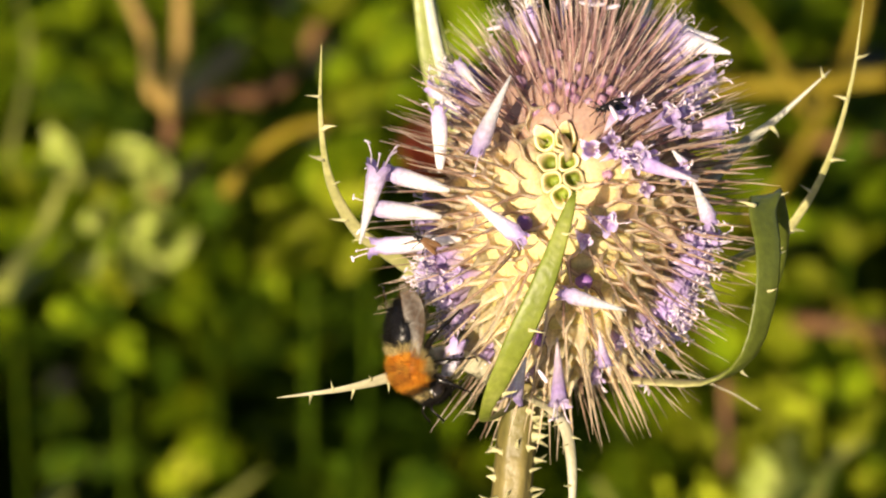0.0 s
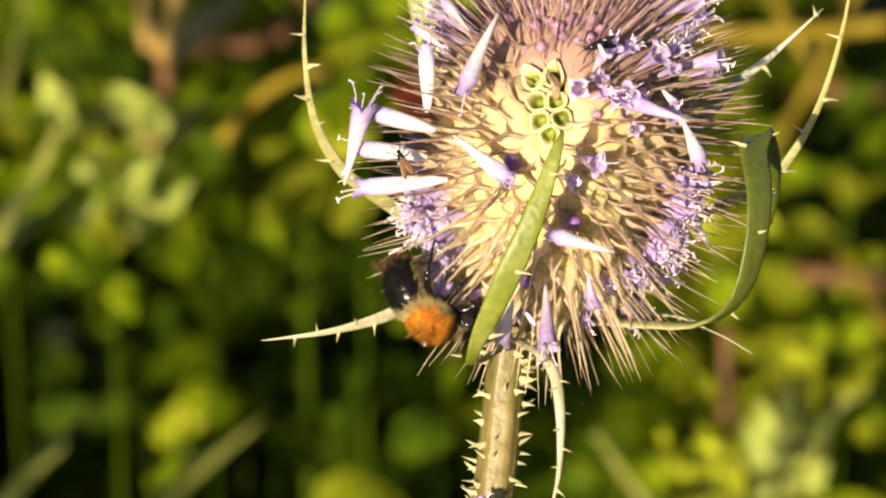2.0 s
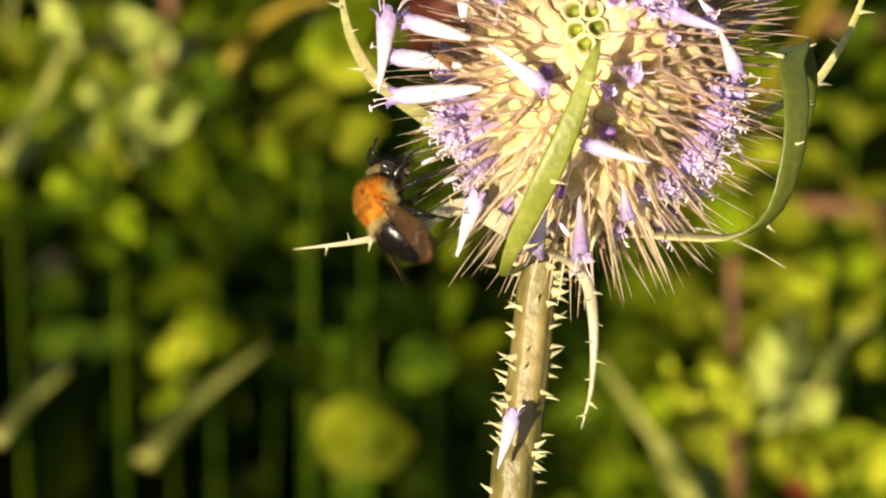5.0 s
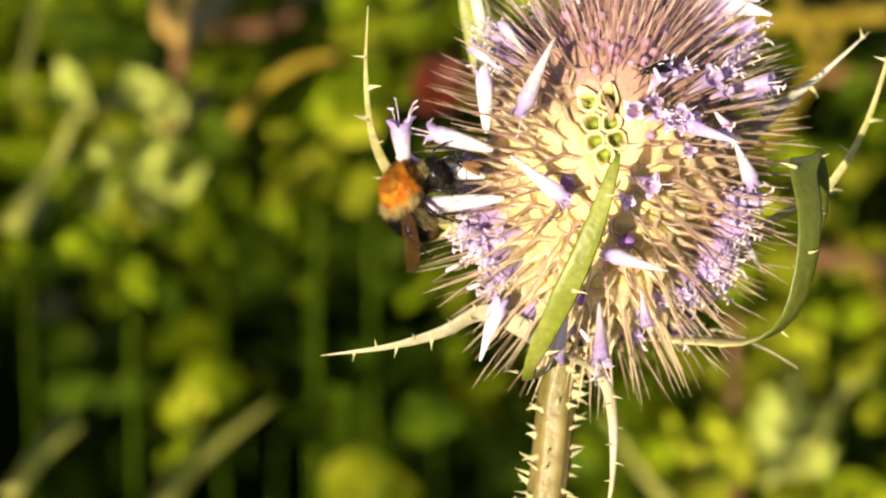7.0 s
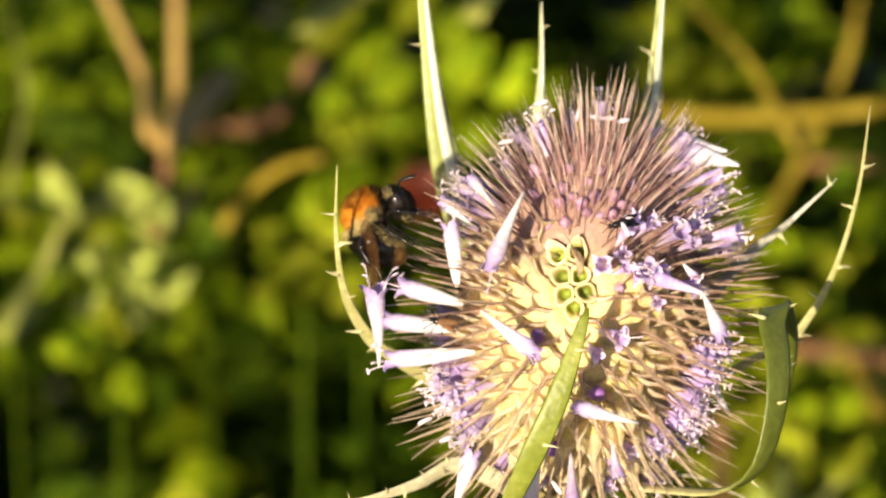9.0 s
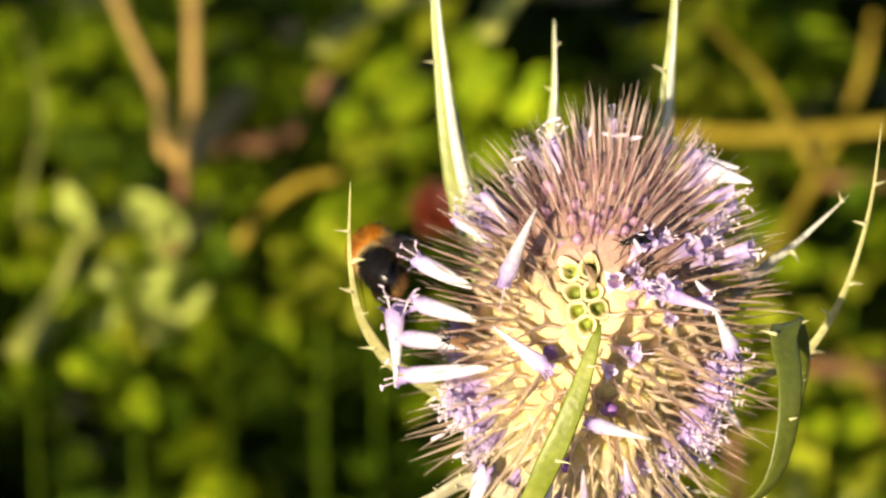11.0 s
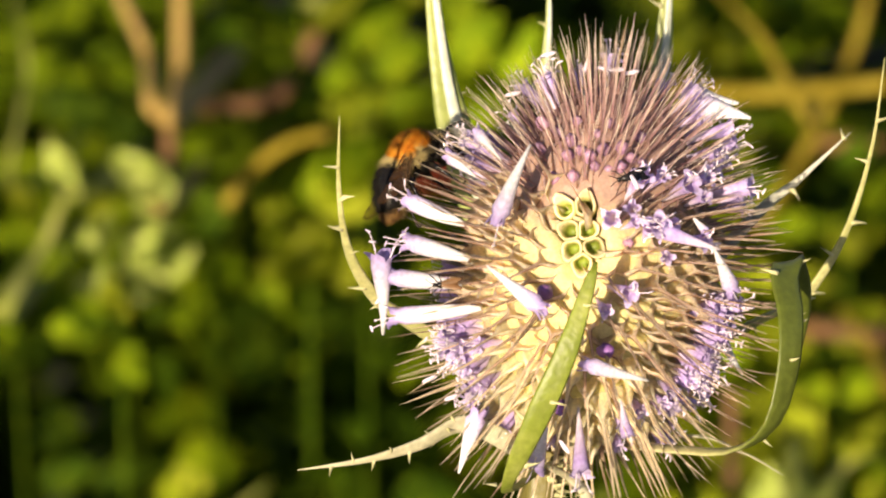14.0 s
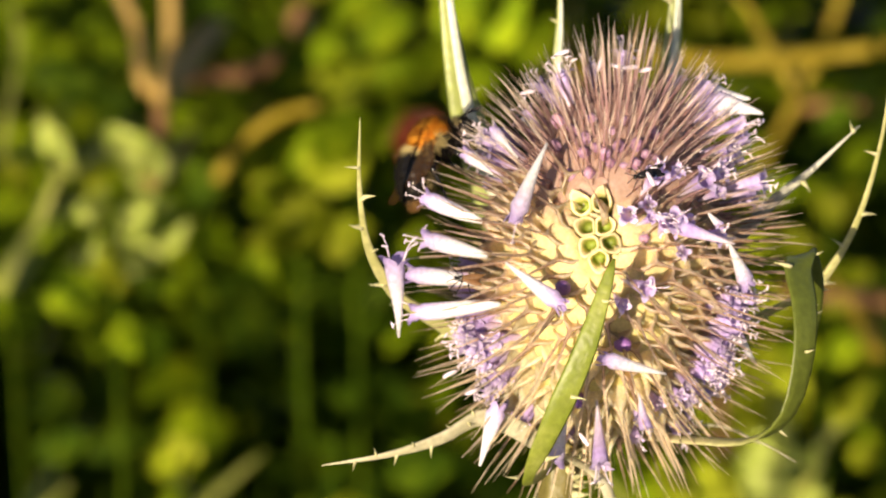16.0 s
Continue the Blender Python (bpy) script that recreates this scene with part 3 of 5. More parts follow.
def thorn_mesh():
    bm = bmesh.new()
    pts = [Vector((0, 0.10 * s * s, s)) * MM for s in (-0.25, 0.3, 0.9, 1.5, 2.0)]
    prof = (0.50, 0.36, 0.20, 0.10, 0.02)
    sweep(bm, pts, lambda t: (0.62 * MM * prof[round(t * 4)], 1.1 * MM * prof[round(t * 4)]), n=6, side=(1, 0, 0))
    return mesh_of("prickle", bm, M_PRICKLE)


def build_bracts():
    rng = random.Random(5)
    thorn = thorn_mesh()
    foot = (-74, 428, 15)

    def bract(pts, wide, mat, label, thorns=7, side=(0, 1, 0), flat=0.4, blunt=2.2, size=1.0, root=0.7, rib=0.0, girth=None):
        bm = bmesh.new()
        path = smooth_path([at_head(*p) for p in pts], 30)
        # a keeled blade: broad at the foot, drawn out to a point
        def shape(q, t):
            c, s = math.cos(q), math.sin(q)
            return c, s + 0.55 * (1 - c * c) - 0.35
        def given(t):
            for (t0, w0), (t1, w1) in zip(girth, girth[1:]):
                if t <= t1:
                    w = w0 + (w1 - w0) * (t - t0) / (t1 - t0)
                    return w * MM, flat * w * MM
            return 0.05 * MM, 0.05 * MM
        sweep(bm, path, given if girth else lambda t: (wide * MM * (1 - t ** blunt) * (root + (1 - root) * math.sin(math.pi * min(1, t * 1.3)) ** 0.8) + 0.05 * MM, flat * wide * MM * (1 - t ** blunt) + 0.04 * MM), n=10, side=side, shape=shape)
        ob = part("bract", bm, mat, teasel, label)
        if rib:
            # a pale midrib proud of the side that faces out
            bm = bmesh.new()
            line = [p + Vector((0.22 * wide, -0.95 * flat * wide, 0)) * MM for p in path]
            sweep(bm, line[2:], lambda t: (rib * wide * MM * (1 - t ** blunt) + 0.05 * MM, 0.35 * flat * wide * MM * (1 - t ** blunt) + 0.04 * MM), n=8, side=side)
            part("midrib", bm, M_MIDRIB, ob, "whitish midrib")
        for i in range(thorns):
            t = 0.35 + 0.58 * (i + rng.uniform(-0.3, 0.3)) / max(1, thorns - 1)
            k = max(1, min(29, int(t * 30)))
            d = (path[k + 1] - path[k - 1]).normalized()
            a = Vector(side) - d * Vector(side).dot(d)
            s = 1 if i % 2 else -1
            w = wide * MM * (1 - t ** 2.2)
            o = d.cross(a.normalized()) if abs(a.normalized().y) > 0.6 else a.normalized()
            o = (o * s + Vector((0, rng.uniform(-0.6, 0.2), 0)) + d * 0.25).normalized()
            piece("prickle", thorn, ob, along(path[k] + o * (w * (0.35 if abs(a.normalized().y) > 0.6 else 0.85)), o, rng.uniform(0, 3)) @ Matrix.Scale(rng.uniform(0.6, 1.1) * size, 4))
        return ob

    bract([foot, (-130, 310, 30), (-240, 226, 28), (-336, 160, 20), (-380, 122, 14), (-420, 40, 4), (-432, -68, -5), (-427, -193, -13)], 1.15, M_BRACT, "upright slender yellow-green bract", 9, side=(1, 0.3, 0), root=0.5, blunt=4)
    bract([foot, (-150, 372, 8), (-217, 348, 5), (-290, 384, 2), (-385, 412, 0), (-502, 430, -2)], 1.5, M_PALEBRACT, "straw-coloured bract that spreads sideways", 9, side=(0.2, -0.5, 1))
    bract([foot, (-124, 462, 0), (-128, 440, -7), (-84, 340, -12), (-26, 205, -14), (22, 56, -13)], 2.2, M_LIMEBRACT, "yellow-green bract that bends up before the head", 6, side=(1, 0, 0.25), flat=0.3, girth=((0, 1.0), (0.3, 0.8), (0.4, 0.9), (0.5, 1.4), (0.65, 1.75), (0.8, 1.5), (0.93, 0.95), (0.98, 0.6), (1, 0.2)))
    bract([foot, (60, 392, 16), (170, 392, 9), (266, 388, 1), (330, 340, -3), (358, 240, -4), (362, 150, -3), (352, 80, 1), (368, 58, 5), (386, 98, 9), (394, 150, 12), (388, 212, 14)], 2.9, M_GREENBRACT, "broad dark green bract, bent upward and twisted", 9, side=(0.74, 0.62, 0.22), flat=0.24, girth=((0, 1.2), (0.15, 1.5), (0.34, 1.6), (0.46, 2.0), (0.6, 2.1), (0.72, 1.9), (0.85, 1.6), (1, 0.25)))
    bract([foot, (80, 310, 36), (260, 200, 36), (372, 140, 31), (408, 112, 28), (470, 4, 24), (514, -150, 20), (534, -312, 17)], 1.1, M_BRACT, "tall slender bract beside the head", 8, side=(1, 0.3, 0.2))
    bract([foot, (120, 200, 36), (293, -10, 30), (386, -92, 26), (478, -178, 24)], 1.15, M_SILVERBRACT, "short silvery bract behind the head", 4, side=(-0.6, 0.3, 0.8))
    bract([foot, (-160, 100, 46), (-238, -148, 42), (-268, -270, 40), (-294, -450, 38), (-311, -620, 36)], 2.9, M_WHITEBRACT, "tall green bract with a white midrib behind the head", 4, side=(1, 0.3, 0), rib=0.34)
    bract([foot, (-90, 100, 50), (-80, -260, 46), (-76, -380, 44), (-78, -505, 42)], 1.05, M_WHITEBRACT, "thin bract with a white midrib behind the crown", 4, side=(1, 0.3, 0), rib=0.45)
    bract([foot, (60, 100, 50), (128, -270, 46), (144, -440, 44), (152, -610, 42)], 2.0, M_WHITEBRACT, "green bract with a white midrib behind the crown", 4, side=(1, 0.3, 0), rib=0.36)
    bract([(-62, 424, 10), (-14, 446, 3), (12, 480, 0), (24, 560, -1), (22, 656, -1), (6, 728, -2)], 0.85, M_PALEBRACT, "narrow bract that hangs beside the stem", 9, side=(1, 0.3, 0), size=0.65, blunt=3)
    bract([foot, (180, 380, 30), (290, 408, 28), (362, 446, 26)], 0.45, M_PALEBRACT, "thin pale bract below the head", 0)

    # the stem, ridged and prickly, down to the soil
    inv = HEAD.inverted()
    low = [inv @ Vector(p) for p in ((-0.010, -0.085, 0.55), (-0.012, -0.105, 0.35), (-0.012, -0.11, 0.12), (-0.012, -0.11, -0.02))]
    path = smooth_path([at_head(-68, 400, 15), at_head(-76, 440, 15), at_head(-88, 600, 15), at_head(-103, 776, 15), at_head(-118, 1000, 15)] + low, 90)
    bm = bmesh.new()
    sweep(bm, path, lambda t: (2.3 * MM + 0.9 * MM * t, 2.3 * MM + 0.9 * MM * t), n=20, side=(1, 0, 0), shape=lambda q, t: (math.cos(q) * (1 + 0.09 * math.cos(6 * q)), math.sin(q) * (1 + 0.09 * math.cos(6 * q))))
    stem = part("stem", bm, M_STEM, teasel, "ridged yellow-green stem set with prickles")
    for i in range(150):
        s = 3 + (i / 150) ** 1.3 * 55
        k = int(s)
        p = path[k].lerp(path[k + 1], s - k)
        d = (path[k + 1] - path[k]).normalized()
        q = rng.uniform(0, 6.283) if i % 3 else rng.choice((0.0, math.pi)) + rng.uniform(-0.4, 0.4)
        o = Vector((math.cos(q), math.sin(q), 0))
        o = (o - d * o.dot(d)).normalized()
        piece("prickle", thorn, stem, along(p + o * 2.1 * MM, o - d * rng.uniform(-0.1, 0.35), rng.uniform(0, 6)) @ Matrix.Diagonal((rng.uniform(1.3, 2.0), rng.uniform(1.3, 2.0), rng.uniform(0.8, 1.5), 1)))


build_bracts()

# ---- the weeds behind ----
def leafy(name, dark, mid, pale, thin=0.2):
    return surface(name, [(0.3, dark), (0.5, mid), (0.7, pale)], 130, 0.6, 0.3, thin=thin, spread=0.3, spec=0.04)


M_LEAF = leafy("leaf_green", (0.078, 0.14, 0.003), (0.165, 0.245, 0.006), (0.285, 0.355, 0.010))
# the deep green of some weeds; at lower left it stands in for shade
M_LEAF_DARK = leafy("leaf_deep_and_shade_green", (0.016, 0.040, 0.002), (0.040, 0.078, 0.003), (0.085, 0.13, 0.005))
# near-black leaf green: the far thicket's shade is put into the colour
M_LEAF_SHADE = leafy("leaf_shade_green", (0.006, 0.016, 0.001), (0.014, 0.031, 0.001), (0.034, 0.056, 0.002))
M_LEAF_YELLOW = leafy("leaf_yellow_green", (0.165, 0.205, 0.006), (0.275, 0.325, 0.012), (0.41, 0.44, 0.035))
M_LEAF_PALE = leafy("leaf_pale", (0.28, 0.36, 0.045), (0.43, 0.51, 0.10), (0.56, 0.61, 0.20))
M_DRY = surface("dry_stalk", [(0.3, (0.20, 0.13, 0.030)), (0.6, (0.33, 0.215, 0.054)), (0.8, (0.42, 0.29, 0.085))], 40, 0.7, 0.4)
M_RUST = surface("rusty_stalk", [(0.3, (0.09, 0.04, 0.012)), (0.7, (0.19, 0.09, 0.028))], 40, 0.7, 0.4)
M_GRASS = leafy("grass_blade", (0.12, 0.15, 0.02), (0.22, 0.24, 0.05), (0.34, 0.34, 0.10))
M_STRAW = leafy("straw", (0.15, 0.115, 0.010), (0.22, 0.165, 0.015), (0.30, 0.23, 0.03), thin=0.1)
M_RED = surface("red_petal", [(0.3, (0.13, 0.020, 0.006)), (0.7, (0.26, 0.045, 0.012))], 60, 0.5, 0.2, thin=0.2)


def leaf_mesh(name, length, width, mat, droop=0.3, fold=0.25, teeth=0.0, seed=0, rows=9):
    """A blade that starts at the origin and runs along x, its upper side up."""
    bm = bmesh.new()
    grid = []
    for i in range(rows + 1):
        t = i / rows
        w = width * 0.5 * (math.sin(math.pi * min(1.0, t * 0.94 + 0.06) ** 0.8) ** 0.85) * (1 + (teeth if i % 2 else -teeth)) * (1 + 0.35 * noise.noise(Vector((t * 4, 7.3, seed * 3.1))))
        row = []
        for j in range(-2, 3):
            s = j / 2
            wave = 0.04 * length * noise.noise(Vector((t * 3, s * 2, seed)))
            row.append(bm.verts.new((t * length * (1 - 0.25 * droop * t), s * w, fold * abs(s) * w - droop * length * t * t * 0.6 + 0.12 * length * t + wave)))
        grid.append(row)
    for a, b in zip(grid, grid[1:]):
        for j in range(4):
            bm.faces.new((a[j], b[j], b[j + 1], a[j + 1]))
    bmesh.ops.solidify(bm, geom=bm.faces[:], thickness=length * 0.008)
    return mesh_of(name, bm, mat)


LEAVES = {}


def leaf_set(mat, slim=0.45):
    slim = round(slim, 1)
    key = (mat.name, slim)
    if key not in LEAVES:
        LEAVES[key] = [leaf_mesh("leaf", 0.03, 0.03 * slim * k, mat, d, f, tt, s) for s, (k, d, f, tt) in enumerate(((1, 0.3, 0.25, 0.06), (1.15, 0.6, 0.35, 0.0), (0.85, 0.1, 0.15, 0.08), (1.05, 0.9, 0.4, 0.04)))]
    return LEAVES[key]


def herb(top, mat, label, leaves=16, size=1.0, reach=0.16, slim=0.45, seed=0, category="weed", joined=False):
    """A weed whose shoot ends at top; leaves in turning pairs below it."""
    rng = random.Random(seed)
    base = Vector((top.x + rng.uniform(-0.03, 0.03), top.y + rng.uniform(-0.03, 0.03), 0.0))
    plant = thing("weed", Matrix.Translation(base), label=label, category=category, group="weeds behind the teasel")
    tip = top - base
    path = smooth_path([Vector((0, 0, -0.03)), tip * 0.4 + Vector((rng.uniform(-0.015, 0.015), rng.uniform(-0.015, 0.015), 0)), tip], 12)
    bm = bmesh.new()
    sweep(bm, path, lambda t: (0.0008 - 0.0003 * t, 0.0008 - 0.0003 * t), n=7)
    part("stem", bm, M_LEAF_SHADE, plant)
    meshes = leaf_set(mat, slim)
    mass = bmesh.new()
    turn = rng.uniform(0, 6)
    for i in range(leaves):
        s = (i / leaves) ** 1.2
        drop = s * min(reach, tip.z * 0.9)
        f = max(0.0, 1 - drop / max(tip.z, 0.01)) * 12
        k = min(11, int(f))
        p = path[k].lerp(path[k + 1], min(1, f - k))
        turn += 1.57 + rng.uniform(-0.4, 0.4) + (1.57 if i % 2 else 0)
        rise = 0.9 - 1.0 * min(1, i / 8) + rng.uniform(-0.3, 0.3)
        k = size * (0.6 + 0.5 * min(1, i / 6)) * rng.uniform(0.8, 1.2)
        m = Matrix.Translation(p) @ Matrix.Rotation(turn, 4, "Z") @ Matrix.Rotation(-rise, 4, "Y") @ Matrix.Rotation(rng.uniform(-0.4, 0.4), 4, "X") @ Matrix.Scale(k, 4)
        if not joined:
            piece("leaf", rng.choice(meshes), plant, m)
            continue
        start = len(mass.verts)
        mass.from_mesh(rng.choice(meshes))
        mass.verts.ensure_lookup_table()
        for w in mass.verts[start:]:
            w.co = m @ w.co
    if joined:
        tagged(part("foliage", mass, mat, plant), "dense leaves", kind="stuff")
    return plant


def stalk(name, pts, radius, mat, label, category, to_ground=True, flat=1.0, taper=0.3, side=None):
    """A dry stalk or a grass blade through the points; its foot goes on to the soil."""
    p = [Vector(q) for q in pts]
    if to_ground:
        f = p[-1]
        run = (f.z + 0.01) / math.tan(TILT)
        p += [f + Vector((0.004, run * 0.35, -f.z * 0.30)), f + Vector((0.006, run * 1.02, -f.z - 0.015))]
    base = Vector((p[-1].x, p[-1].y, max(0, p[-1].z)))
    bm = bmesh.new()
    path = [q - base for q in smooth_path(p, 40)]
    sweep(bm, path, lambda t: (radius * (taper + (1 - taper) * min(1, t * 2.5)), radius * flat * (taper + (1 - taper) * min(1, t * 2.5))), n=8, side=side)
    me = mesh_of(name, bm, mat)
    ob = new(name, me)
    ob.matrix_basis = Matrix.Translation(base)
    return tagged(ob, label, category)


def build_weeds():
    rng = random.Random(21)
    # the forked dry stalk
    stalk("dry_stalk", [aim(-120, -150, 1.5), aim(-60, 20, 1.5), aim(10, 170, 1.5), aim(46, 285, 1.5)], 0.0015, M_DRY, "forked tan dry stalk among the weeds", "dry stalk", taper=0.8)
    stalk("dry_stalk", [aim(68, -150, 1.497), aim(70, 40, 1.497), aim(72, 200, 1.497), aim(64, 300, 1.497)], 0.0017, M_DRY, "upright tan dry stalk among the weeds", "dry stalk", taper=0.8)
    stalk("dry_stalk", [aim(56, 290, 1.505), aim(54, 360, 1.505), aim(50, 450, 1.505)], 0.0017, M_RUST, "brown foot of a dry stalk", "dry stalk", taper=1.0)
    stalk("dry_stalk", [aim(330, 90, 1.62), aim(272, 210, 1.62), aim(220, 262, 1.62), aim(90, 262, 1.66)], 0.0021, M_RUST, "bent brown dry stalk", "dry stalk", taper=0.7)
    stalk("dry_stalk", [aim(334, 314, 1.52), aim(270, 330, 1.52), aim(200, 380, 1.53), aim(164, 440, 1.55)], 0.0015, M_STRAW, "arched yellow straw among weeds", "dry stalk", taper=0.8)
    stalk("dry_stalk", [aim(1420, 200, 1.55), aim(1250, 225, 1.55), aim(1060, 238, 1.56), aim(900, 232, 1.58), aim(780, 260, 1.6)], 0.0021, M_STRAW, "long arched yellow straw", "dry stalk", taper=0.8)
    stalk("dry_stalk", [aim(1290, 20, 1.6), aim(1262, 150, 1.6), aim(1180, 330, 1.6), aim(1080, 470, 1.62)], 0.0015, M_STRAW, "leaning yellow straw among weeds", "dry stalk", taper=0.8)
    stalk("dry_stalk", [aim(1420, 350, 1.7), aim(1180, 322, 1.7), aim(1020, 330, 1.72), aim(960, 340, 1.78)], 0.0022, M_RUST, "reddish brown dead stem", "dry stalk", taper=0.8)
    stalk("dry_stalk", [aim(1420, 680, 1.6), aim(1250, 658, 1.6), aim(1160, 652, 1.61), aim(1110, 660, 1.66)], 0.0022, M_RUST, "reddish brown fallen stem", "dry stalk", taper=0.8)
    stalk("dry_stalk", [aim(1052, 760, 1.46), aim(1054, 880, 1.46), aim(1062, 1010, 1.46), aim(1070, 1180, 1.46)], 0.0014, M_RUST, "thin reddish upright weed stem", "dry stalk", taper=0.9)
    for pts, r, mat in (
            ([(-230, 640), (-170, 520), (-130, 430)], 0.0030, M_GRASS),
            ([(-90, 430), (-130, 370), (-165, 320)], 0.0032, M_GRASS),
            ([(30, 1140), (110, 1040), (190, 970), (240, 930)], 0.0026, M_GRASS),
            ([(-230, 1110), (-160, 1030), (-110, 985)], 0.0022, M_GRASS),
            ([(1010, 1190), (930, 1090), (860, 1000), (826, 946)], 0.0028, M_GRASS),
            ([(1340, 760), (1290, 680), (1240, 610)], 0.0020, M_STRAW),
            ([(-240, 30), (-200, 200), (-215, 420)], 0.0012, M_GRASS),
            ([(990, 30), (1100, 140), (1190, 300)], 0.0015, M_STRAW),
            ([(1180, 1000), (1240, 900), (1300, 860)], 0.0026, M_GRASS),
            ([(300, 90), (400, 20), (520, -40)], 0.0024, M_GRASS),
            ([(600, 60), (660, -20), (700, -80)], 0.0024, M_GRASS)):
        b = rng.uniform(1.44, 1.54)
        p = [aim(u, v, b) for u, v in pts]
        if p[0].z < p[-1].z:
            p.reverse()
        stalk("grass_blade", p, r, mat, "pale green grass blade", "grass", flat=0.12, taper=0.4, side=(0.6, -0.7, 0.3))

    # smaller weeds that fill the thicket, then the far ones, shade in their leaf colour
    for i in range(60):
        u, v, b = rng.uniform(-330, 1480), rng.uniform(-120, 1250), rng.uniform(1.60, 1.74)
        if v > 500 and u < 820:
            continue
        # lower on the left every weed takes the dark leaf, in place of shade
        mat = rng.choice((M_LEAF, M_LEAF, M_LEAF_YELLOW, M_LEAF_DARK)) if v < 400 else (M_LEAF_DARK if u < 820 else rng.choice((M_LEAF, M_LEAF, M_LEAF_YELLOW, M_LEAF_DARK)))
        names = {M_LEAF.name: "mid-green weed in the thicket", M_LEAF_DARK.name: "deep and shade green weed in the thicket", M_LEAF_YELLOW.name: "yellow-green weed in the thicket"}
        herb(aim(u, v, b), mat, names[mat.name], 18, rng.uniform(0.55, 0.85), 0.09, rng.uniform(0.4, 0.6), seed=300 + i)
    for i in range(90):
        u, v, b = rng.uniform(-420, 1560), rng.uniform(-320, 1300), rng.uniform(1.74, 2.25)
        top = aim(u, v, b)
        if top.z < 0.05:
            continue
        herb(top, M_LEAF_SHADE if v > 320 and u < 850 else rng.choice((M_LEAF_SHADE, M_LEAF_SHADE, M_LEAF, M_LEAF)), "weed of the far thicket, in mid and shade green", 26, rng.uniform(0.8, 1.3), 0.16, rng.uniform(0.45, 0.7), seed=500 + i, joined=True)

    # unseen weeds added beside the view, to shade what lies behind
    for i in range(14):
        top = aim(rng.uniform(-1350, -640), rng.uniform(740, 1250), rng.uniform(1.42, 1.64))
        if top.z > 0.05:
            herb(top, rng.choice((M_LEAF, M_LEAF_DARK)), "unseen weed added to shade the thicket", 26, rng.uniform(0.9, 1.3), 0.2, 0.6, seed=900 + i, joined=True)

    # a fallen russet leaf
    dead = new("dead_leaf", leaf_mesh("dead_leaf", 0.012, 0.008, M_RED, 0.4, 0.3, 0.05, 3))
    spot = aim(1150, 1146, 1.5)
    dead.matrix_basis = Matrix.Translation(spot) @ Matrix.Rotation(0.9, 4, "X")
    tagged(dead, "small russet leaf caught among the weeds", "leaf")
    # a red flower in the weeds
    top = aim(518, 368, 1.42)
    base = Vector((top.x + 0.004, top.y + top.z / math.tan(TILT), 0))
    bloom = thing("red_flower", Matrix.Translation(base), label="small rusty red flower among the weeds", category="flower")
    bm = bmesh.new()
    sweep(bm, smooth_path([Vector((0, 0, -0.01)), (top - base) * 0.5 + Vector((0, 0, 0.01)), top - base], 10), lambda t: (0.0006, 0.0006), n=6)
    part("stem", bm, M_LEAF_DARK, bloom)
    petal = leaf_mesh("petal", 0.008, 0.0085, M_RED, 0.5, 0.3)
    for i in range(6):
        piece("petal", petal, bloom, Matrix.Translation(top - base) @ Matrix.Rotation(0.7, 4, "X") @ Matrix.Rotation(i * 1.05, 4, "Z") @ Matrix.Rotation(-0.35, 4, "Y"))


def posed_weed(label, foot, b, leaves, lobed=False):
    """A weed whose leaves run from a place by its stem to a tip, both seen as steps right and down; then how broad each one is."""
    rng = random.Random(label + str(foot))
    top = aim(*foot, b)
    base = Vector((top.x, top.y + 0.02, 0))
    plant = thing("weed", Matrix.Translation(base), label=label, category="weed", group="weeds behind the teasel")
    v_top = min(min(l[1], l[3]) for l in leaves)
    bm = bmesh.new()
    sweep(bm, smooth_path([Vector((0, 0, -0.03)), (top - base) * 0.6, top - base, aim(foot[0] + 6, (v_top + foot[1]) / 2, b + 0.008) - base], 12), lambda t: (0.0008 - 0.0004 * t, 0.0008 - 0.0004 * t), n=7)
    part("stem", bm, M_LEAF_DARK, plant)
    for u0, v0, u1, v1, wide, mat in leaves:
        d = b + rng.uniform(-0.015, 0.015)
        p, q = aim(u0, v0, d) - base, aim(u1, v1, d + rng.uniform(-0.012, 0.012)) - base
        x = (q - p).normalized()
        z = Vector((rng.uniform(-0.5, 0.2), -0.75 + rng.uniform(-0.25, 0.25), 0.7 + rng.uniform(-0.3, 0.3)))
        z = (z - x * z.dot(x)).normalized()
        m = Matrix((x, z.cross(x), z)).transposed().to_4x4()
        m.translation = p
        k = (q - p).length / 0.0285
        piece("leaf", rng.choice(leaf_set(mat, 0.5)), plant, m @ Matrix.Diagonal((k * 1.08, k * wide * (0.72 if lobed else 1.0) / 0.46, k * 0.9, 1)))
        if lobed:
            # side lobes that leave the blade in pairs
            for at, turn, size in ((0.22, 0.75, 0.46), (0.30, -0.80, 0.44), (0.50, 0.62, 0.36), (0.56, -0.62, 0.34)):
                n = m @ Matrix.Translation((0.0285 * k * at, 0, 0.001)) @ Matrix.Rotation(turn + rng.uniform(-0.15, 0.15), 4, "Z") @ Matrix.Rotation(rng.uniform(-0.3, 0.1), 4, "Y")
                piece("leaf", rng.choice(leaf_set(mat, 0.5)), plant, n @ Matrix.Diagonal((k * size, k * size * wide / 0.42, k * size, 1)))


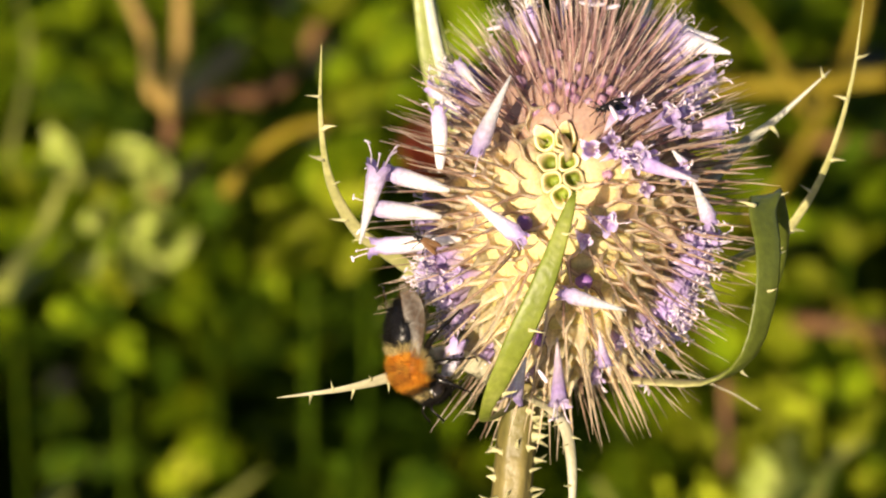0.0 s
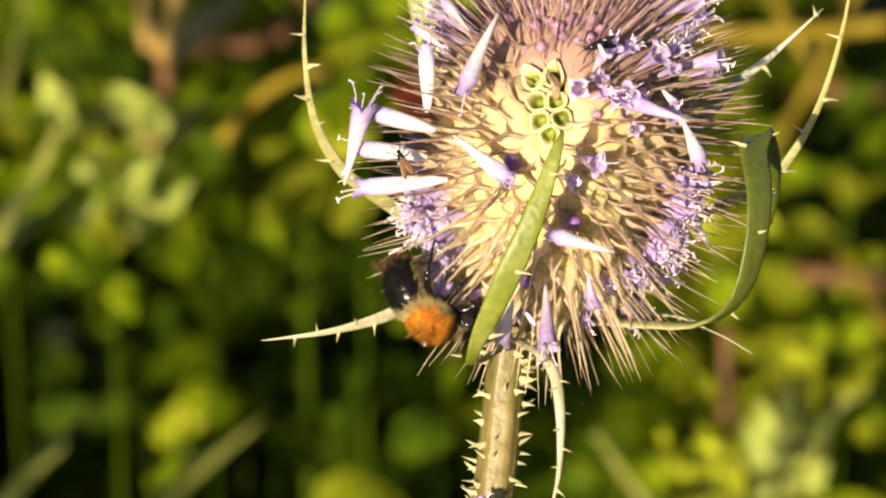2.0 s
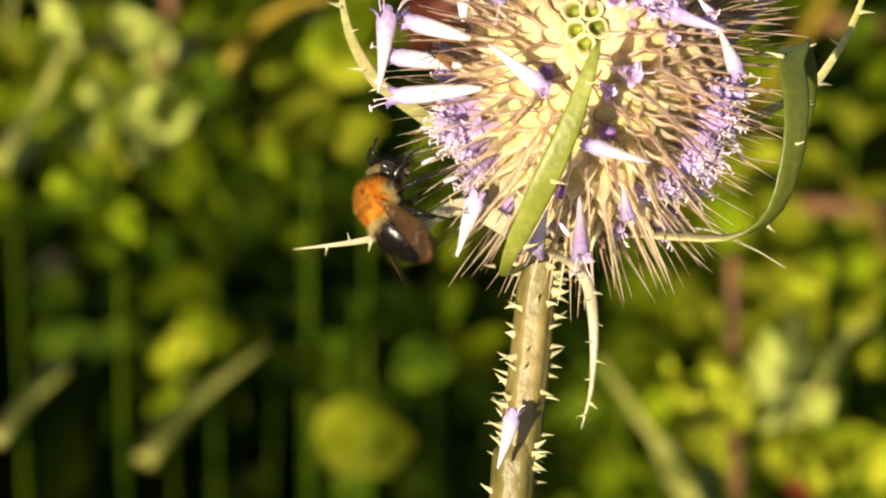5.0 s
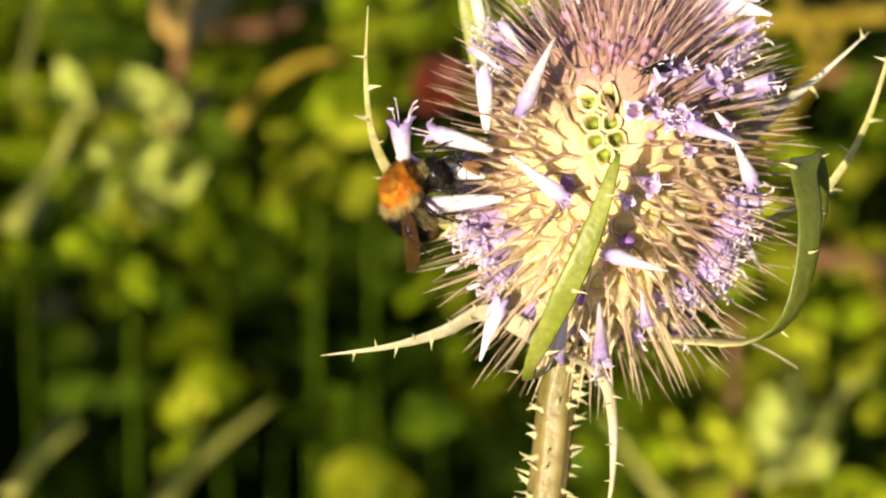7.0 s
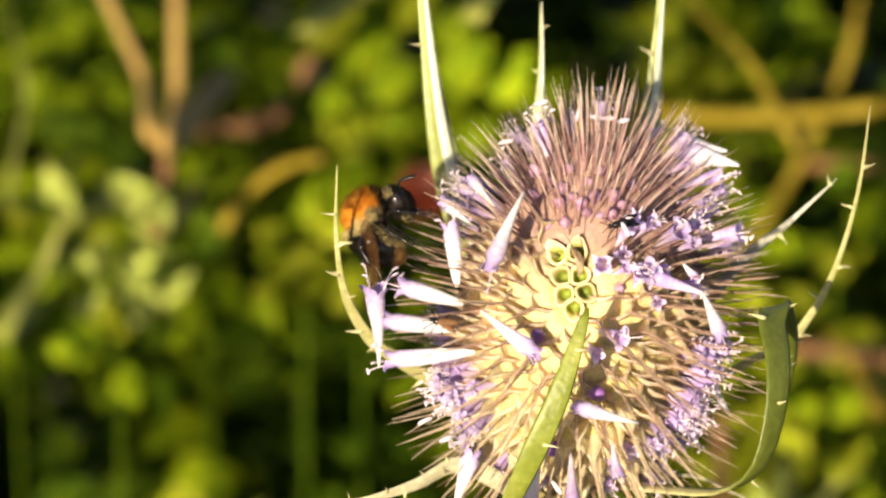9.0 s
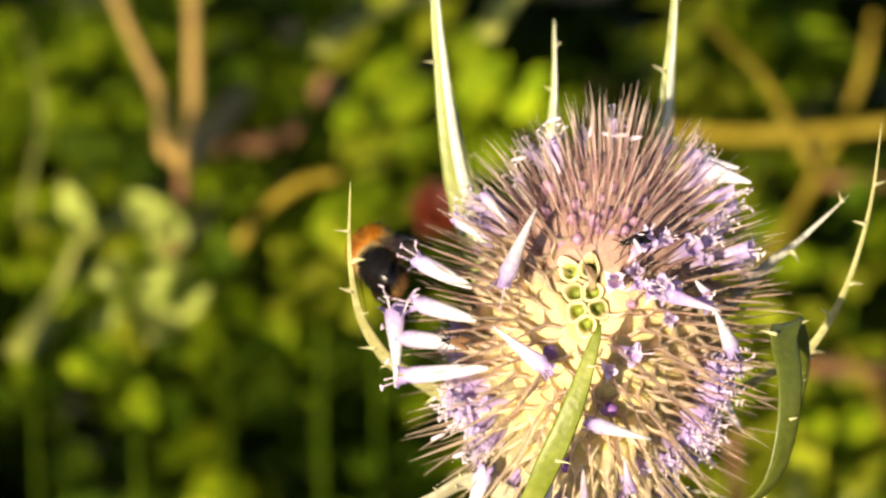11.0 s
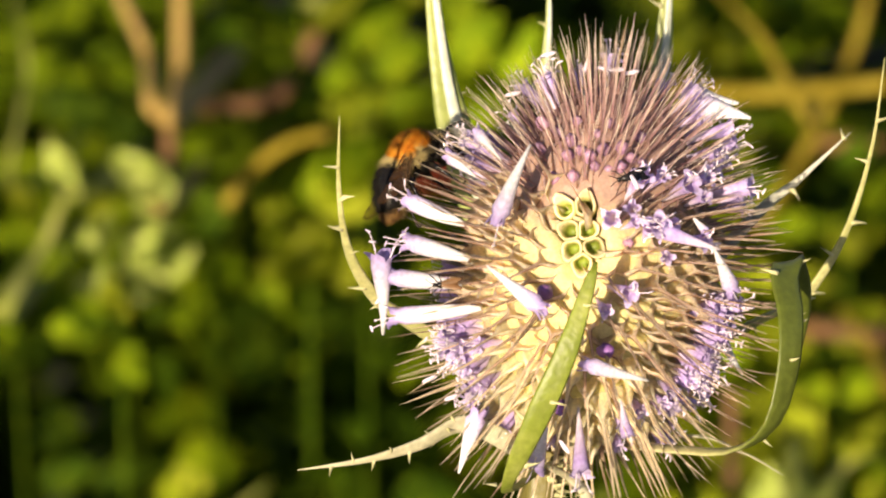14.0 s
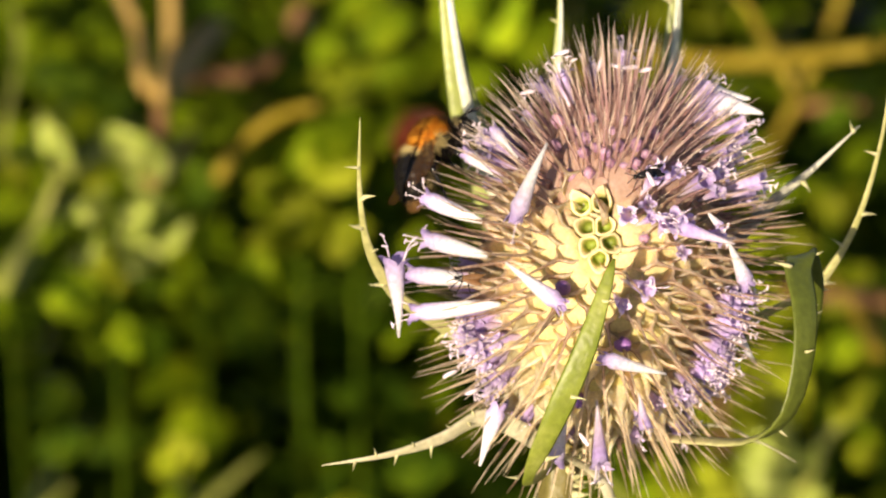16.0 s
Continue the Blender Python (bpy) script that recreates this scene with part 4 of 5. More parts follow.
def build_posed_weeds():
    # dark leaves on the yellow-green and lime weeds at lower left carry shade as colour
    posed_weed("pale green weed with toothed crowded leaves", (-29, 680), 1.48, ((42, 452, -40, 348, 0.60, M_LEAF_PALE), (54, 442, 30, 366, 0.50, M_LEAF_PALE), (-50, 478, -78, 410, 0.55, M_LEAF_YELLOW), (-93, 528, -45, 462, 0.52, M_LEAF_PALE), (-30, 518, 86, 470, 0.42, M_LEAF_PALE), (-4, 606, 100, 520, 0.38, M_LEAF_PALE), (-112, 590, 26, 580, 0.28, M_LEAF_PALE), (-162, 338, -108, 412, 0.34, M_LEAF_PALE), (-30, 690, 12, 764, 0.55, M_LEAF), (-146, 650, -86, 692, 0.60, M_LEAF), (-62, 640, -104, 600, 0.45, M_LEAF), (-16, 640, -62, 560, 0.40, M_LEAF_YELLOW), (26, 664, 72, 600, 0.40, M_LEAF_DARK), (-70, 560, -120, 500, 0.45, M_LEAF), (-24, 560, 40, 540, 0.40, M_LEAF_PALE)), lobed=True)
    posed_weed("yellow-green weed with narrow leaves", (-214, 660), 1.51, ((-159, 338, -102, 418, 0.42, M_LEAF_YELLOW), (-188, 430, -224, 472, 0.60, M_LEAF_YELLOW), (-244, 590, -188, 630, 0.60, M_LEAF), (-254, 675, -192, 690, 0.60, M_LEAF), (-224, 520, -284, 480, 0.50, M_LEAF), (-194, 580, -134, 530, 0.40, M_LEAF), (-214, 700, -144, 740, 0.45, M_LEAF_DARK), (-234, 740, -304, 700, 0.45, M_LEAF_DARK),))
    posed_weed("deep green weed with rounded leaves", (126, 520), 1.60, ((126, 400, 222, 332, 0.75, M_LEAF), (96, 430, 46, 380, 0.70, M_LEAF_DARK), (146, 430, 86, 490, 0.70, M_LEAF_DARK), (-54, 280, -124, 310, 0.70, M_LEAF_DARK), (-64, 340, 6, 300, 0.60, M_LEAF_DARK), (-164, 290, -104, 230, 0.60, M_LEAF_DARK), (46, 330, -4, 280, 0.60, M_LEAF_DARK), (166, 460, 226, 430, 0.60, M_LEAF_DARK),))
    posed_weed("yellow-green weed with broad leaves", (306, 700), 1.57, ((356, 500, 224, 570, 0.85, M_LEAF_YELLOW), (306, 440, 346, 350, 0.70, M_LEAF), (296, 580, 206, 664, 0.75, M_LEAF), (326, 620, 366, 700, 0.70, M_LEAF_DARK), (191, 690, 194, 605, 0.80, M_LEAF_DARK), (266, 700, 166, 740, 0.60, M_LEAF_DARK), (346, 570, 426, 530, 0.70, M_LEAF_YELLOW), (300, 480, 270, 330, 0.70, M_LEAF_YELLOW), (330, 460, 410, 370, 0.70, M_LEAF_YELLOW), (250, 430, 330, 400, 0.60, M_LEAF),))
    posed_weed("lime-green weed with broad leaves", (396, 360), 1.66, ((386, 320, 408, 160, 0.75, M_LEAF_YELLOW), (436, 330, 486, 230, 0.60, M_LEAF), (346, 300, 306, 210, 0.60, M_LEAF), (306, 144, 166, 212, 0.40, M_LEAF), (196, 160, 126, 130, 0.50, M_LEAF_DARK), (266, 250, 196, 300, 0.50, M_LEAF_DARK),))
    posed_weed("light green weed behind the straw", (986, 240), 1.70, ((986, 210, 1036, 90, 0.70, M_LEAF), (976, 210, 906, 100, 0.70, M_LEAF), (1046, 200, 1126, 130, 0.60, M_LEAF), (1166, 160, 1246, 70, 0.60, M_LEAF), (926, 230, 856, 170, 0.60, M_LEAF_DARK), (1086, 140, 1076, 30, 0.60, M_LEAF), (1206, 120, 1306, 140, 0.50, M_LEAF),))
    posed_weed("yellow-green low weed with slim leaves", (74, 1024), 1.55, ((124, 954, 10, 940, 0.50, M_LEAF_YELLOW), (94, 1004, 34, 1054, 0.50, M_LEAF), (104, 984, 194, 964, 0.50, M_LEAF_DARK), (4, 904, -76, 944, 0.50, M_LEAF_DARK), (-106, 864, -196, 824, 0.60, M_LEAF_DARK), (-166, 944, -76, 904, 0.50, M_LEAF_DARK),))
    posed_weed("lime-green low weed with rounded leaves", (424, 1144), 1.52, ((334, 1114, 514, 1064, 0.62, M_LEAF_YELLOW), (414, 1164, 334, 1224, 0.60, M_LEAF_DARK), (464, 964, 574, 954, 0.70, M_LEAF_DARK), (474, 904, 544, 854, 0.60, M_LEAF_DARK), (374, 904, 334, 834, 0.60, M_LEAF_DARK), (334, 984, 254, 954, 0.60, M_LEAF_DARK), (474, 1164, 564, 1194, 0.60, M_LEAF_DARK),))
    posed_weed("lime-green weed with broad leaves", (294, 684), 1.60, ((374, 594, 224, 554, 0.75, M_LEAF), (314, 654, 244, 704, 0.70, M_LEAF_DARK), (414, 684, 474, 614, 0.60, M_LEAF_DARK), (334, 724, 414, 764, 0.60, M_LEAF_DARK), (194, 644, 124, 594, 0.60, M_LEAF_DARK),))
    posed_weed("yellow-green weed with upright leaves", (1094, 1124), 1.46, ((1104, 1054, 1158, 864, 0.38, M_LEAF_PALE), (1124, 1054, 1232, 900, 0.38, M_LEAF_PALE), (1074, 1064, 1010, 912, 0.40, M_LEAF_YELLOW), (1104, 1134, 1210, 1054, 0.45, M_LEAF_YELLOW), (1044, 1134, 1104, 1016, 0.50, M_LEAF_YELLOW), (1064, 1104, 974, 1064, 0.40, M_LEAF_YELLOW), (1124, 1094, 1174, 1154, 0.50, M_LEAF_YELLOW), (1074, 984, 1064, 874, 0.40, M_LEAF_YELLOW), (994, 1024, 934, 944, 0.40, M_LEAF_YELLOW), (1194, 1124, 1274, 1079, 0.45, M_LEAF_YELLOW), (1014, 1134, 944, 1064, 0.45, M_LEAF_YELLOW), (1334, 964, 1274, 900, 0.45, M_LEAF_YELLOW), (1204, 834, 1158, 754, 0.45, M_LEAF_YELLOW), (1254, 874, 1324, 804, 0.45, M_LEAF_YELLOW), (1114, 1064, 1146, 954, 0.40, M_LEAF_PALE), (1174, 1064, 1234, 994, 0.40, M_LEAF_PALE), (1034, 904, 974, 824, 0.45, M_LEAF_YELLOW),), lobed=True)
    posed_weed("yellow-green weed with upright leaves", (1274, 1184), 1.45, ((1254, 1154, 1276, 1050, 0.40, M_LEAF_YELLOW), (1294, 1144, 1354, 1064, 0.50, M_LEAF_YELLOW), (1224, 1164, 1174, 1114, 0.50, M_LEAF_YELLOW), (1274, 1194, 1334, 1224, 0.50, M_LEAF),))
    posed_weed("mid-green weed with small leaves", (864, 984), 1.58, ((874, 954, 838, 864, 0.60, M_LEAF), (884, 944, 934, 874, 0.50, M_LEAF), (854, 984, 784, 954, 0.50, M_LEAF_DARK), (904, 1004, 974, 1024, 0.50, M_LEAF), (814, 1044, 754, 1004, 0.50, M_LEAF_DARK),))
    posed_weed("olive weed with narrow leaves", (1250, 547), 1.62, ((1270, 527, 1210, 467, 0.45, M_LEAF_YELLOW), (1270, 447, 1330, 377, 0.45, M_LEAF), (1220, 587, 1140, 557, 0.45, M_LEAF_YELLOW), (1180, 700, 1090, 640, 0.5, M_LEAF_YELLOW), (1230, 680, 1320, 610, 0.5, M_LEAF_YELLOW), (1060, 720, 1010, 640, 0.5, M_LEAF), (1120, 800, 1040, 770, 0.45, M_LEAF_YELLOW), (1300, 800, 1370, 760, 0.45, M_LEAF_YELLOW), (1130, 580, 1060, 540, 0.4, M_LEAF_YELLOW), (1250, 767, 1330, 727, 0.45, M_LEAF), (1210, 787, 1170, 727, 0.45, M_LEAF), (1290, 327, 1220, 357, 0.40, M_LEAF_DARK), (1170, 487, 1110, 427, 0.40, M_LEAF),))

    posed_weed("lime-green weed with pointed leaves", (400, 420), 1.56, ((300, 130, 390, 50, 0.50, M_LEAF_YELLOW), (360, 170, 460, 100, 0.50, M_LEAF), (420, 210, 510, 130, 0.55, M_LEAF), (330, 240, 410, 170, 0.50, M_LEAF), (440, 290, 520, 230, 0.50, M_LEAF), (350, 320, 440, 250, 0.55, M_LEAF_YELLOW), (290, 70, 350, -20, 0.50, M_LEAF), (460, 80, 550, 10, 0.50, M_LEAF_YELLOW), (290, 210, 220, 140, 0.45, M_LEAF), (400, 20, 440, -70, 0.50, M_LEAF_YELLOW), (540, 120, 600, 40, 0.50, M_LEAF), (520, 260, 600, 180, 0.50, M_LEAF), (580, 310, 670, 230, 0.50, M_LEAF), (640, 210, 700, 120, 0.50, M_LEAF), (560, 190, 630, 100, 0.50, M_LEAF), (700, 250, 760, 160, 0.50, M_LEAF), (330, 410, 420, 330, 0.55, M_LEAF), (430, 390, 500, 300, 0.55, M_LEAF)))


build_posed_weeds()
build_weeds()

# ---- the bumblebee ----
M_BLACK = surface("black_cuticle", [(0.3, (0.004, 0.003, 0.003)), (0.7, (0.010, 0.008, 0.007))], 900, 0.24, 0.25, spec=0.5)
M_HAIR_ORANGE = surface("orange_hair", [(0.3, (0.44, 0.115, 0.005)), (0.5, (0.76, 0.28, 0.014)), (0.7, (0.90, 0.48, 0.06))], 900, 0.6, 0.0, thin=0.25, spec=0.2)
M_HAIR_PALE = surface("pale_hair", [(0.3, (0.44, 0.33, 0.12)), (0.7, (0.70, 0.57, 0.26))], 900, 0.6, 0.0, thin=0.2)
M_HAIR_BLACK = surface("black_hair", [(0.3, (0.003, 0.003, 0.003)), (0.7, (0.012, 0.010, 0.008))], 900, 0.6, 0.0, spec=0.12)
M_HAIR_TAIL = surface("tawny_hair", [(0.3, (0.13, 0.06, 0.012)), (0.7, (0.32, 0.17, 0.045))], 900, 0.6, 0.0, thin=0.2)
M_EYE = surface("eye", [(0.3, (0.012, 0.009, 0.008)), (0.7, (0.02, 0.016, 0.014))], 1500, 0.16, 0.1, spec=0.6)


def wing_material():
    m, n, l, bsdf = nodes_of("wing")
    co = n.new("ShaderNodeTexCoord").outputs["Object"]
    v = n.new("ShaderNodeTexVoronoi")
    v.feature = "DISTANCE_TO_EDGE"
    v.inputs["Scale"].default_value = 520
    l.new(co, v.inputs["Vector"])
    r = ramp(n, [(0.0, (0.015, 0.008, 0.004)), (0.06, (0.070, 0.034, 0.012))])
    l.new(v.outputs["Distance"], r.inputs[0])
    l.new(r.outputs[0], bsdf.inputs["Base Color"])
    bsdf.inputs["Roughness"].default_value = 0.32
    bsdf.inputs["Specular IOR Level"].default_value = 0.22
    tr = n.new("ShaderNodeBsdfTransparent")
    mx = n.new("ShaderNodeMixShader")
    a = ramp(n, [(0.0, (0.95, 0.95, 0.95)), (0.06, (0.44, 0.44, 0.44))])
    l.new(v.outputs["Distance"], a.inputs[0])
    l.new(a.outputs[0], mx.inputs[0])
    l.new(tr.outputs[0], mx.inputs[1]), l.new(bsdf.outputs[0], mx.inputs[2])
    l.new(mx.outputs[0], n["Material Output"].inputs[0])
    return m


M_WING = wing_material()


def fur(bm, centre, radii, count, length, where, rng, mat_of, sweep_back=0.35, width=0.042):
    """Tapered hairs on an ellipsoid where the test holds."""
    for i in range(count):
        z = rng.uniform(-1, 1)
        a = rng.uniform(0, 6.2832)
        r = math.sqrt(1 - z * z)
        n = Vector((r * math.cos(a), r * math.sin(a), z))
        if not where(n):
            continue
        p = Vector((n.x * radii[0], n.y * radii[1], n.z * radii[2])) + centre
        d = (Vector((n.x / radii[0], n.y / radii[1], n.z / radii[2])).normalized() + Vector((rng.gauss(0, 0.22), rng.gauss(-sweep_back, 0.22), rng.gauss(0, 0.22)))).normalized()
        k = length * rng.uniform(0.65, 1.15)
        s = d.cross(Vector((rng.uniform(-1, 1), rng.uniform(-1, 1), rng.uniform(-1, 1)))).normalized() * width
        q = d.cross(s.normalized()) * width
        b = [bm.verts.new(p + s), bm.verts.new(p - s * 0.5 + q * 0.87), bm.verts.new(p - s * 0.5 - q * 0.87)]
        t = bm.verts.new(p + d * k)
        for j in range(3):
            bm.faces.new((b[j], b[(j + 1) % 3], t)).material_index = mat_of(n)


def build_bee():
    rng = random.Random(17)
    bee = thing("bumblebee", None, label="ginger and black bumblebee with a tawny tail, on the teasel", category="bee")
    S = 1.07 * MM

    def mm(bm):
        for v in bm.verts:
            v.co *= S
        return bm

    # thorax
    bm = bmesh.new()
    blob(bm, Matrix.Diagonal((2.5, 2.5, 2.3, 1)), 20, 14, lump=0.05)
    thorax = part("thorax", mm(bm), M_BLACK, bee, "thorax with ginger fur above and buff sides")
    bm = bmesh.new()
    fur(bm, Vector(), (2.45, 2.45, 2.25), 15000, 1.5, lambda n: n.z > -0.3, rng, lambda n: (2 if rng.random() < (0.85 if n.y > 0.68 else 0.5 if n.z > 0.72 and abs(n.y) < 0.5 else 0.06) else 0) if n.z > 0.12 + 0.12 * math.sin(n.y * 9) + rng.gauss(0, 0.07) else (2 if n.y > 0.35 + rng.gauss(0, 0.15) or rng.random() < 0.15 else 1), 0.1, 0.027)
    part("fur", mm(bm), [M_HAIR_ORANGE, M_HAIR_PALE, M_HAIR_BLACK], thorax, "ginger and buff fur")
    bm = bmesh.new()
    fur(bm, Vector(), (2.45, 2.45, 2.25), 1600, 1.0, lambda n: n.z <= -0.2, rng, lambda n: 0 if n.z < -0.5 or n.y > 0.2 else 1, 0.1)
    part("belly_fur", mm(bm), [M_HAIR_BLACK, M_HAIR_PALE], thorax, "buff and dark fur of the underside")
    # head
    bm = bmesh.new()
    blob(bm, Matrix.Translation((0, 3.9, -0.9)) @ Matrix.Rotation(-0.6, 4, "X") @ Matrix.Diagonal((1.9, 1.55, 2.1, 1)), 18, 12, lump=0.04)
    headp = part("head", mm(bm), M_BLACK, bee, "black head")
    headp.location = Vector((0, -0.4, -0.75)) * S
    for s in (-1, 1):
        bm = bmesh.new()
        blob(bm, Matrix.Translation((1.42 * s, 4.05, -0.8)) @ Matrix.Rotation(-0.5, 4, "X") @ Matrix.Rotation(0.25 * s, 4, "Y") @ Matrix.Diagonal((0.6, 0.8, 1.45, 1)), 14, 10)
        part("eye", mm(bm), M_EYE, headp, "glossy black eye")
        bm = bmesh.new()
        p = smooth_path([Vector((0.5 * s, 5.0, -0.2)), Vector((0.95 * s, 5.9, 0.9)), Vector((1.3 * s, 6.6, 0.9)), Vector((1.6 * s, 8.0, 0.2))], 12)
        sweep(bm, p, lambda t: (0.14, 0.14), n=7)
        part("antenna", mm(bm), M_BLACK, headp)
    bm = bmesh.new()
    sweep(bm, smooth_path([Vector((0, 4.4, -2.0)), Vector((0, 4.9, -3.1)), Vector((0, 5.2, -4.6))], 8), lambda t: (0.28 - 0.2 * t, 0.28 - 0.2 * t), n=7)
    part("tongue", mm(bm), M_BLACK, headp)
    bm = bmesh.new()
    fur(bm, Vector((0, 3.9, -0.9)), (1.9, 1.55, 2.1), 5200, 0.9, lambda n: n.y > -0.3 and abs(n.x) < 0.75, rng, lambda n: 1 if n.y < 0.35 and rng.random() < 0.3 else 0, -0.1, 0.028)
    part("fur", mm(bm), [M_HAIR_BLACK, M_HAIR_PALE], headp, "short black fur")
    # abdomen, bent down behind the thorax
    bm = bmesh.new()
    spine = smooth_path([Vector((0, 0.2, 0.1)), Vector((0, -1.8, 0.15)), Vector((0, -4.0, -0.4)), Vector((0, -5.7, -1.4)), Vector((0, -6.5, -2.4))], 40)
    def girth(t):
        g = math.sin(math.pi * min(1.0, 0.14 + 0.86 * t) ** 0.9) ** 0.62
        seg = 1 - 0.035 * (1 - abs(math.sin(t * 6 * math.pi)) ** 0.35)
        return (max(0.25, 2.45 * g * seg), max(0.25, 2.25 * g * seg))
    sweep(bm, spine, girth, n=24, side=(1, 0, 0))
    abdomen = part("abdomen", mm(bm), M_BLACK, bee, "glossy black abdomen with a buff band and tawny tip")
    abdomen.location = Vector((0, -1.9, 0.15)) * S
    bm = bmesh.new()
    for i in range(11000):
        t = rng.uniform(0.03, 0.99)
        k = min(39, int(t * 40))
        c = spine[k]
        d = (spine[k + 1] - spine[k]).normalized()
        a = Vector((1, 0, 0))
        b = d.cross(a)
        q = rng.uniform(0, 6.2832)
        w, h = girth(t)
        o = a * (math.cos(q) * w) + b * (math.sin(q) * h)
        up = o.normalized().z
        if t < 0.165 + rng.gauss(0, 0.03):
            mat = 1 if up > -0.55 and rng.random() < 0.85 else 0
        elif t < 0.78:
            mat = 0
            if rng.random() < 0.45:
                continue
        elif t < 0.84:
            mat = 2 if rng.random() < 0.4 else 0
        else:
            mat = 2
        if up < -0.25 and rng.random() < 0.42:
            mat = 1
        k2 = {0: 0.8, 1: 1.1, 2: 1.0, 3: 0.9}[mat] * rng.uniform(0.5, 1.25)
        dd = (o.normalized() + d * rng.uniform(0.15, 1.0) + Vector((rng.gauss(0, 0.2), rng.gauss(0, 0.2), rng.gauss(0, 0.2)))).normalized()
        s = dd.cross(Vector((rng.uniform(-1, 1), 1, rng.uniform(-1, 1)))).normalized() * 0.032
        u = dd.cross(s.normalized()) * 0.032
        p = c + o * 0.98
        v = [bm.verts.new(p + s), bm.verts.new(p - s * 0.5 + u * 0.87), bm.verts.new(p - s * 0.5 - u * 0.87)]
        tip = bm.verts.new(p + dd * k2)
        for j in range(3):
            bm.faces.new((v[j], v[(j + 1) % 3], tip)).material_index = mat
    part("fur", mm(bm), [M_HAIR_BLACK, M_HAIR_PALE, M_HAIR_TAIL, M_HAIR_ORANGE], abdomen, "banded fur")
    # wings, folded back
    wings = []
    for s in (-1, 1):
        for name, length, width, out, drop in (("forewing", 10.5, 2.7, 0.30, 0.10), ("hindwing", 7.4, 2.0, 0.16, 0.20)):
            bm = bmesh.new()
            rows = 12
            grid = []
            for i in range(rows + 1):
                t = i / rows
                w = width * (0.16 + 0.84 * math.sin(math.pi * min(1, 0.04 + t * 0.93) ** 1.5) ** 0.7)
                grid.append([bm.verts.new((s * (0.0 + w * (j / 4)), -t * length, 0.04 * math.sin(j * 1.3 + t * 5) - 0.10 * (j / 4) * 2)) for j in range(5)])
            for a, b in zip(grid, grid[1:]):
                for j in range(4):
                    bm.faces.new((a[j], a[j + 1], b[j + 1], b[j]))
            sweep(bm, [Vector((s * 0.02, -t * length * 0.95 / 6, 0)) for t in range(7)], lambda t: (0.13 * (1 - 0.6 * t), 0.13 * (1 - 0.6 * t)), n=5)
            ob = part(name, mm(bm), M_WING, bee, "smoky brown wing")
            base = pose(2.0 * s * S, -0.4 * S, (1.35 if name == "forewing" else 1.1) * S, math.degrees(drop), 38 * s, math.degrees(out) * s)
            ob.matrix_basis = base
            wings.append((ob, base))
    # legs
    legs = []
    for s in (-1, 1):
        for name, y, knee, foot, r in (("front_leg", 1.5, (2.6, 3.4, -2.6), (2.2, 5.6, -5.2), 0.30), ("middle_leg", 0.2, (3.8, 0.6, -3.2), (4.0, 1.6, -6.6), 0.34), ("hind_leg", -1.2, (4.0, -3.4, -2.6), (3.8, -4.6, -7.2), 0.42)):
            bm = bmesh.new()
            hip = Vector((1.2 * s, y, -1.7))
            k = Vector((knee[0] * s, knee[1], knee[2]))
            f = Vector((foot[0] * s, foot[1], foot[2]))
            sweep(bm, smooth_path([hip, hip.lerp(k, 0.6) + Vector((0, 0, 0.35)), k], 8), lambda t: (r * (1 + 0.3 * math.sin(3 * t)), r), n=8)
            mid = k.lerp(f, 0.52)
            sweep(bm, [k, k.lerp(mid, 0.3), k.lerp(mid, 0.7), mid], lambda t: (r * (0.75 + 0.55 * t if "hind" in name else 0.85), r * 0.6), n=8)
            sweep(bm, smooth_path([mid, mid.lerp(f, 0.5) + Vector((0.15 * s, 0, 0.15)), f, f + Vector((0.3 * s, 0.6, 0.1))], 10), lambda t: (r * (0.5 - 0.25 * t), r * (0.45 - 0.2 * t)), n=7)
            fur(bm, k.lerp(mid, 0.5), (0.45, 0.45, 0.9), 90, 0.55, lambda n: True, rng, lambda n: 1, 0.3, 0.04)
            ob = part(name, mm(bm), [M_BLACK, M_HAIR_BLACK], bee)
            legs.append((ob, name, s))
    return bee, abdomen, wings, legs


bee, abdomen, wings, legs = build_bee()


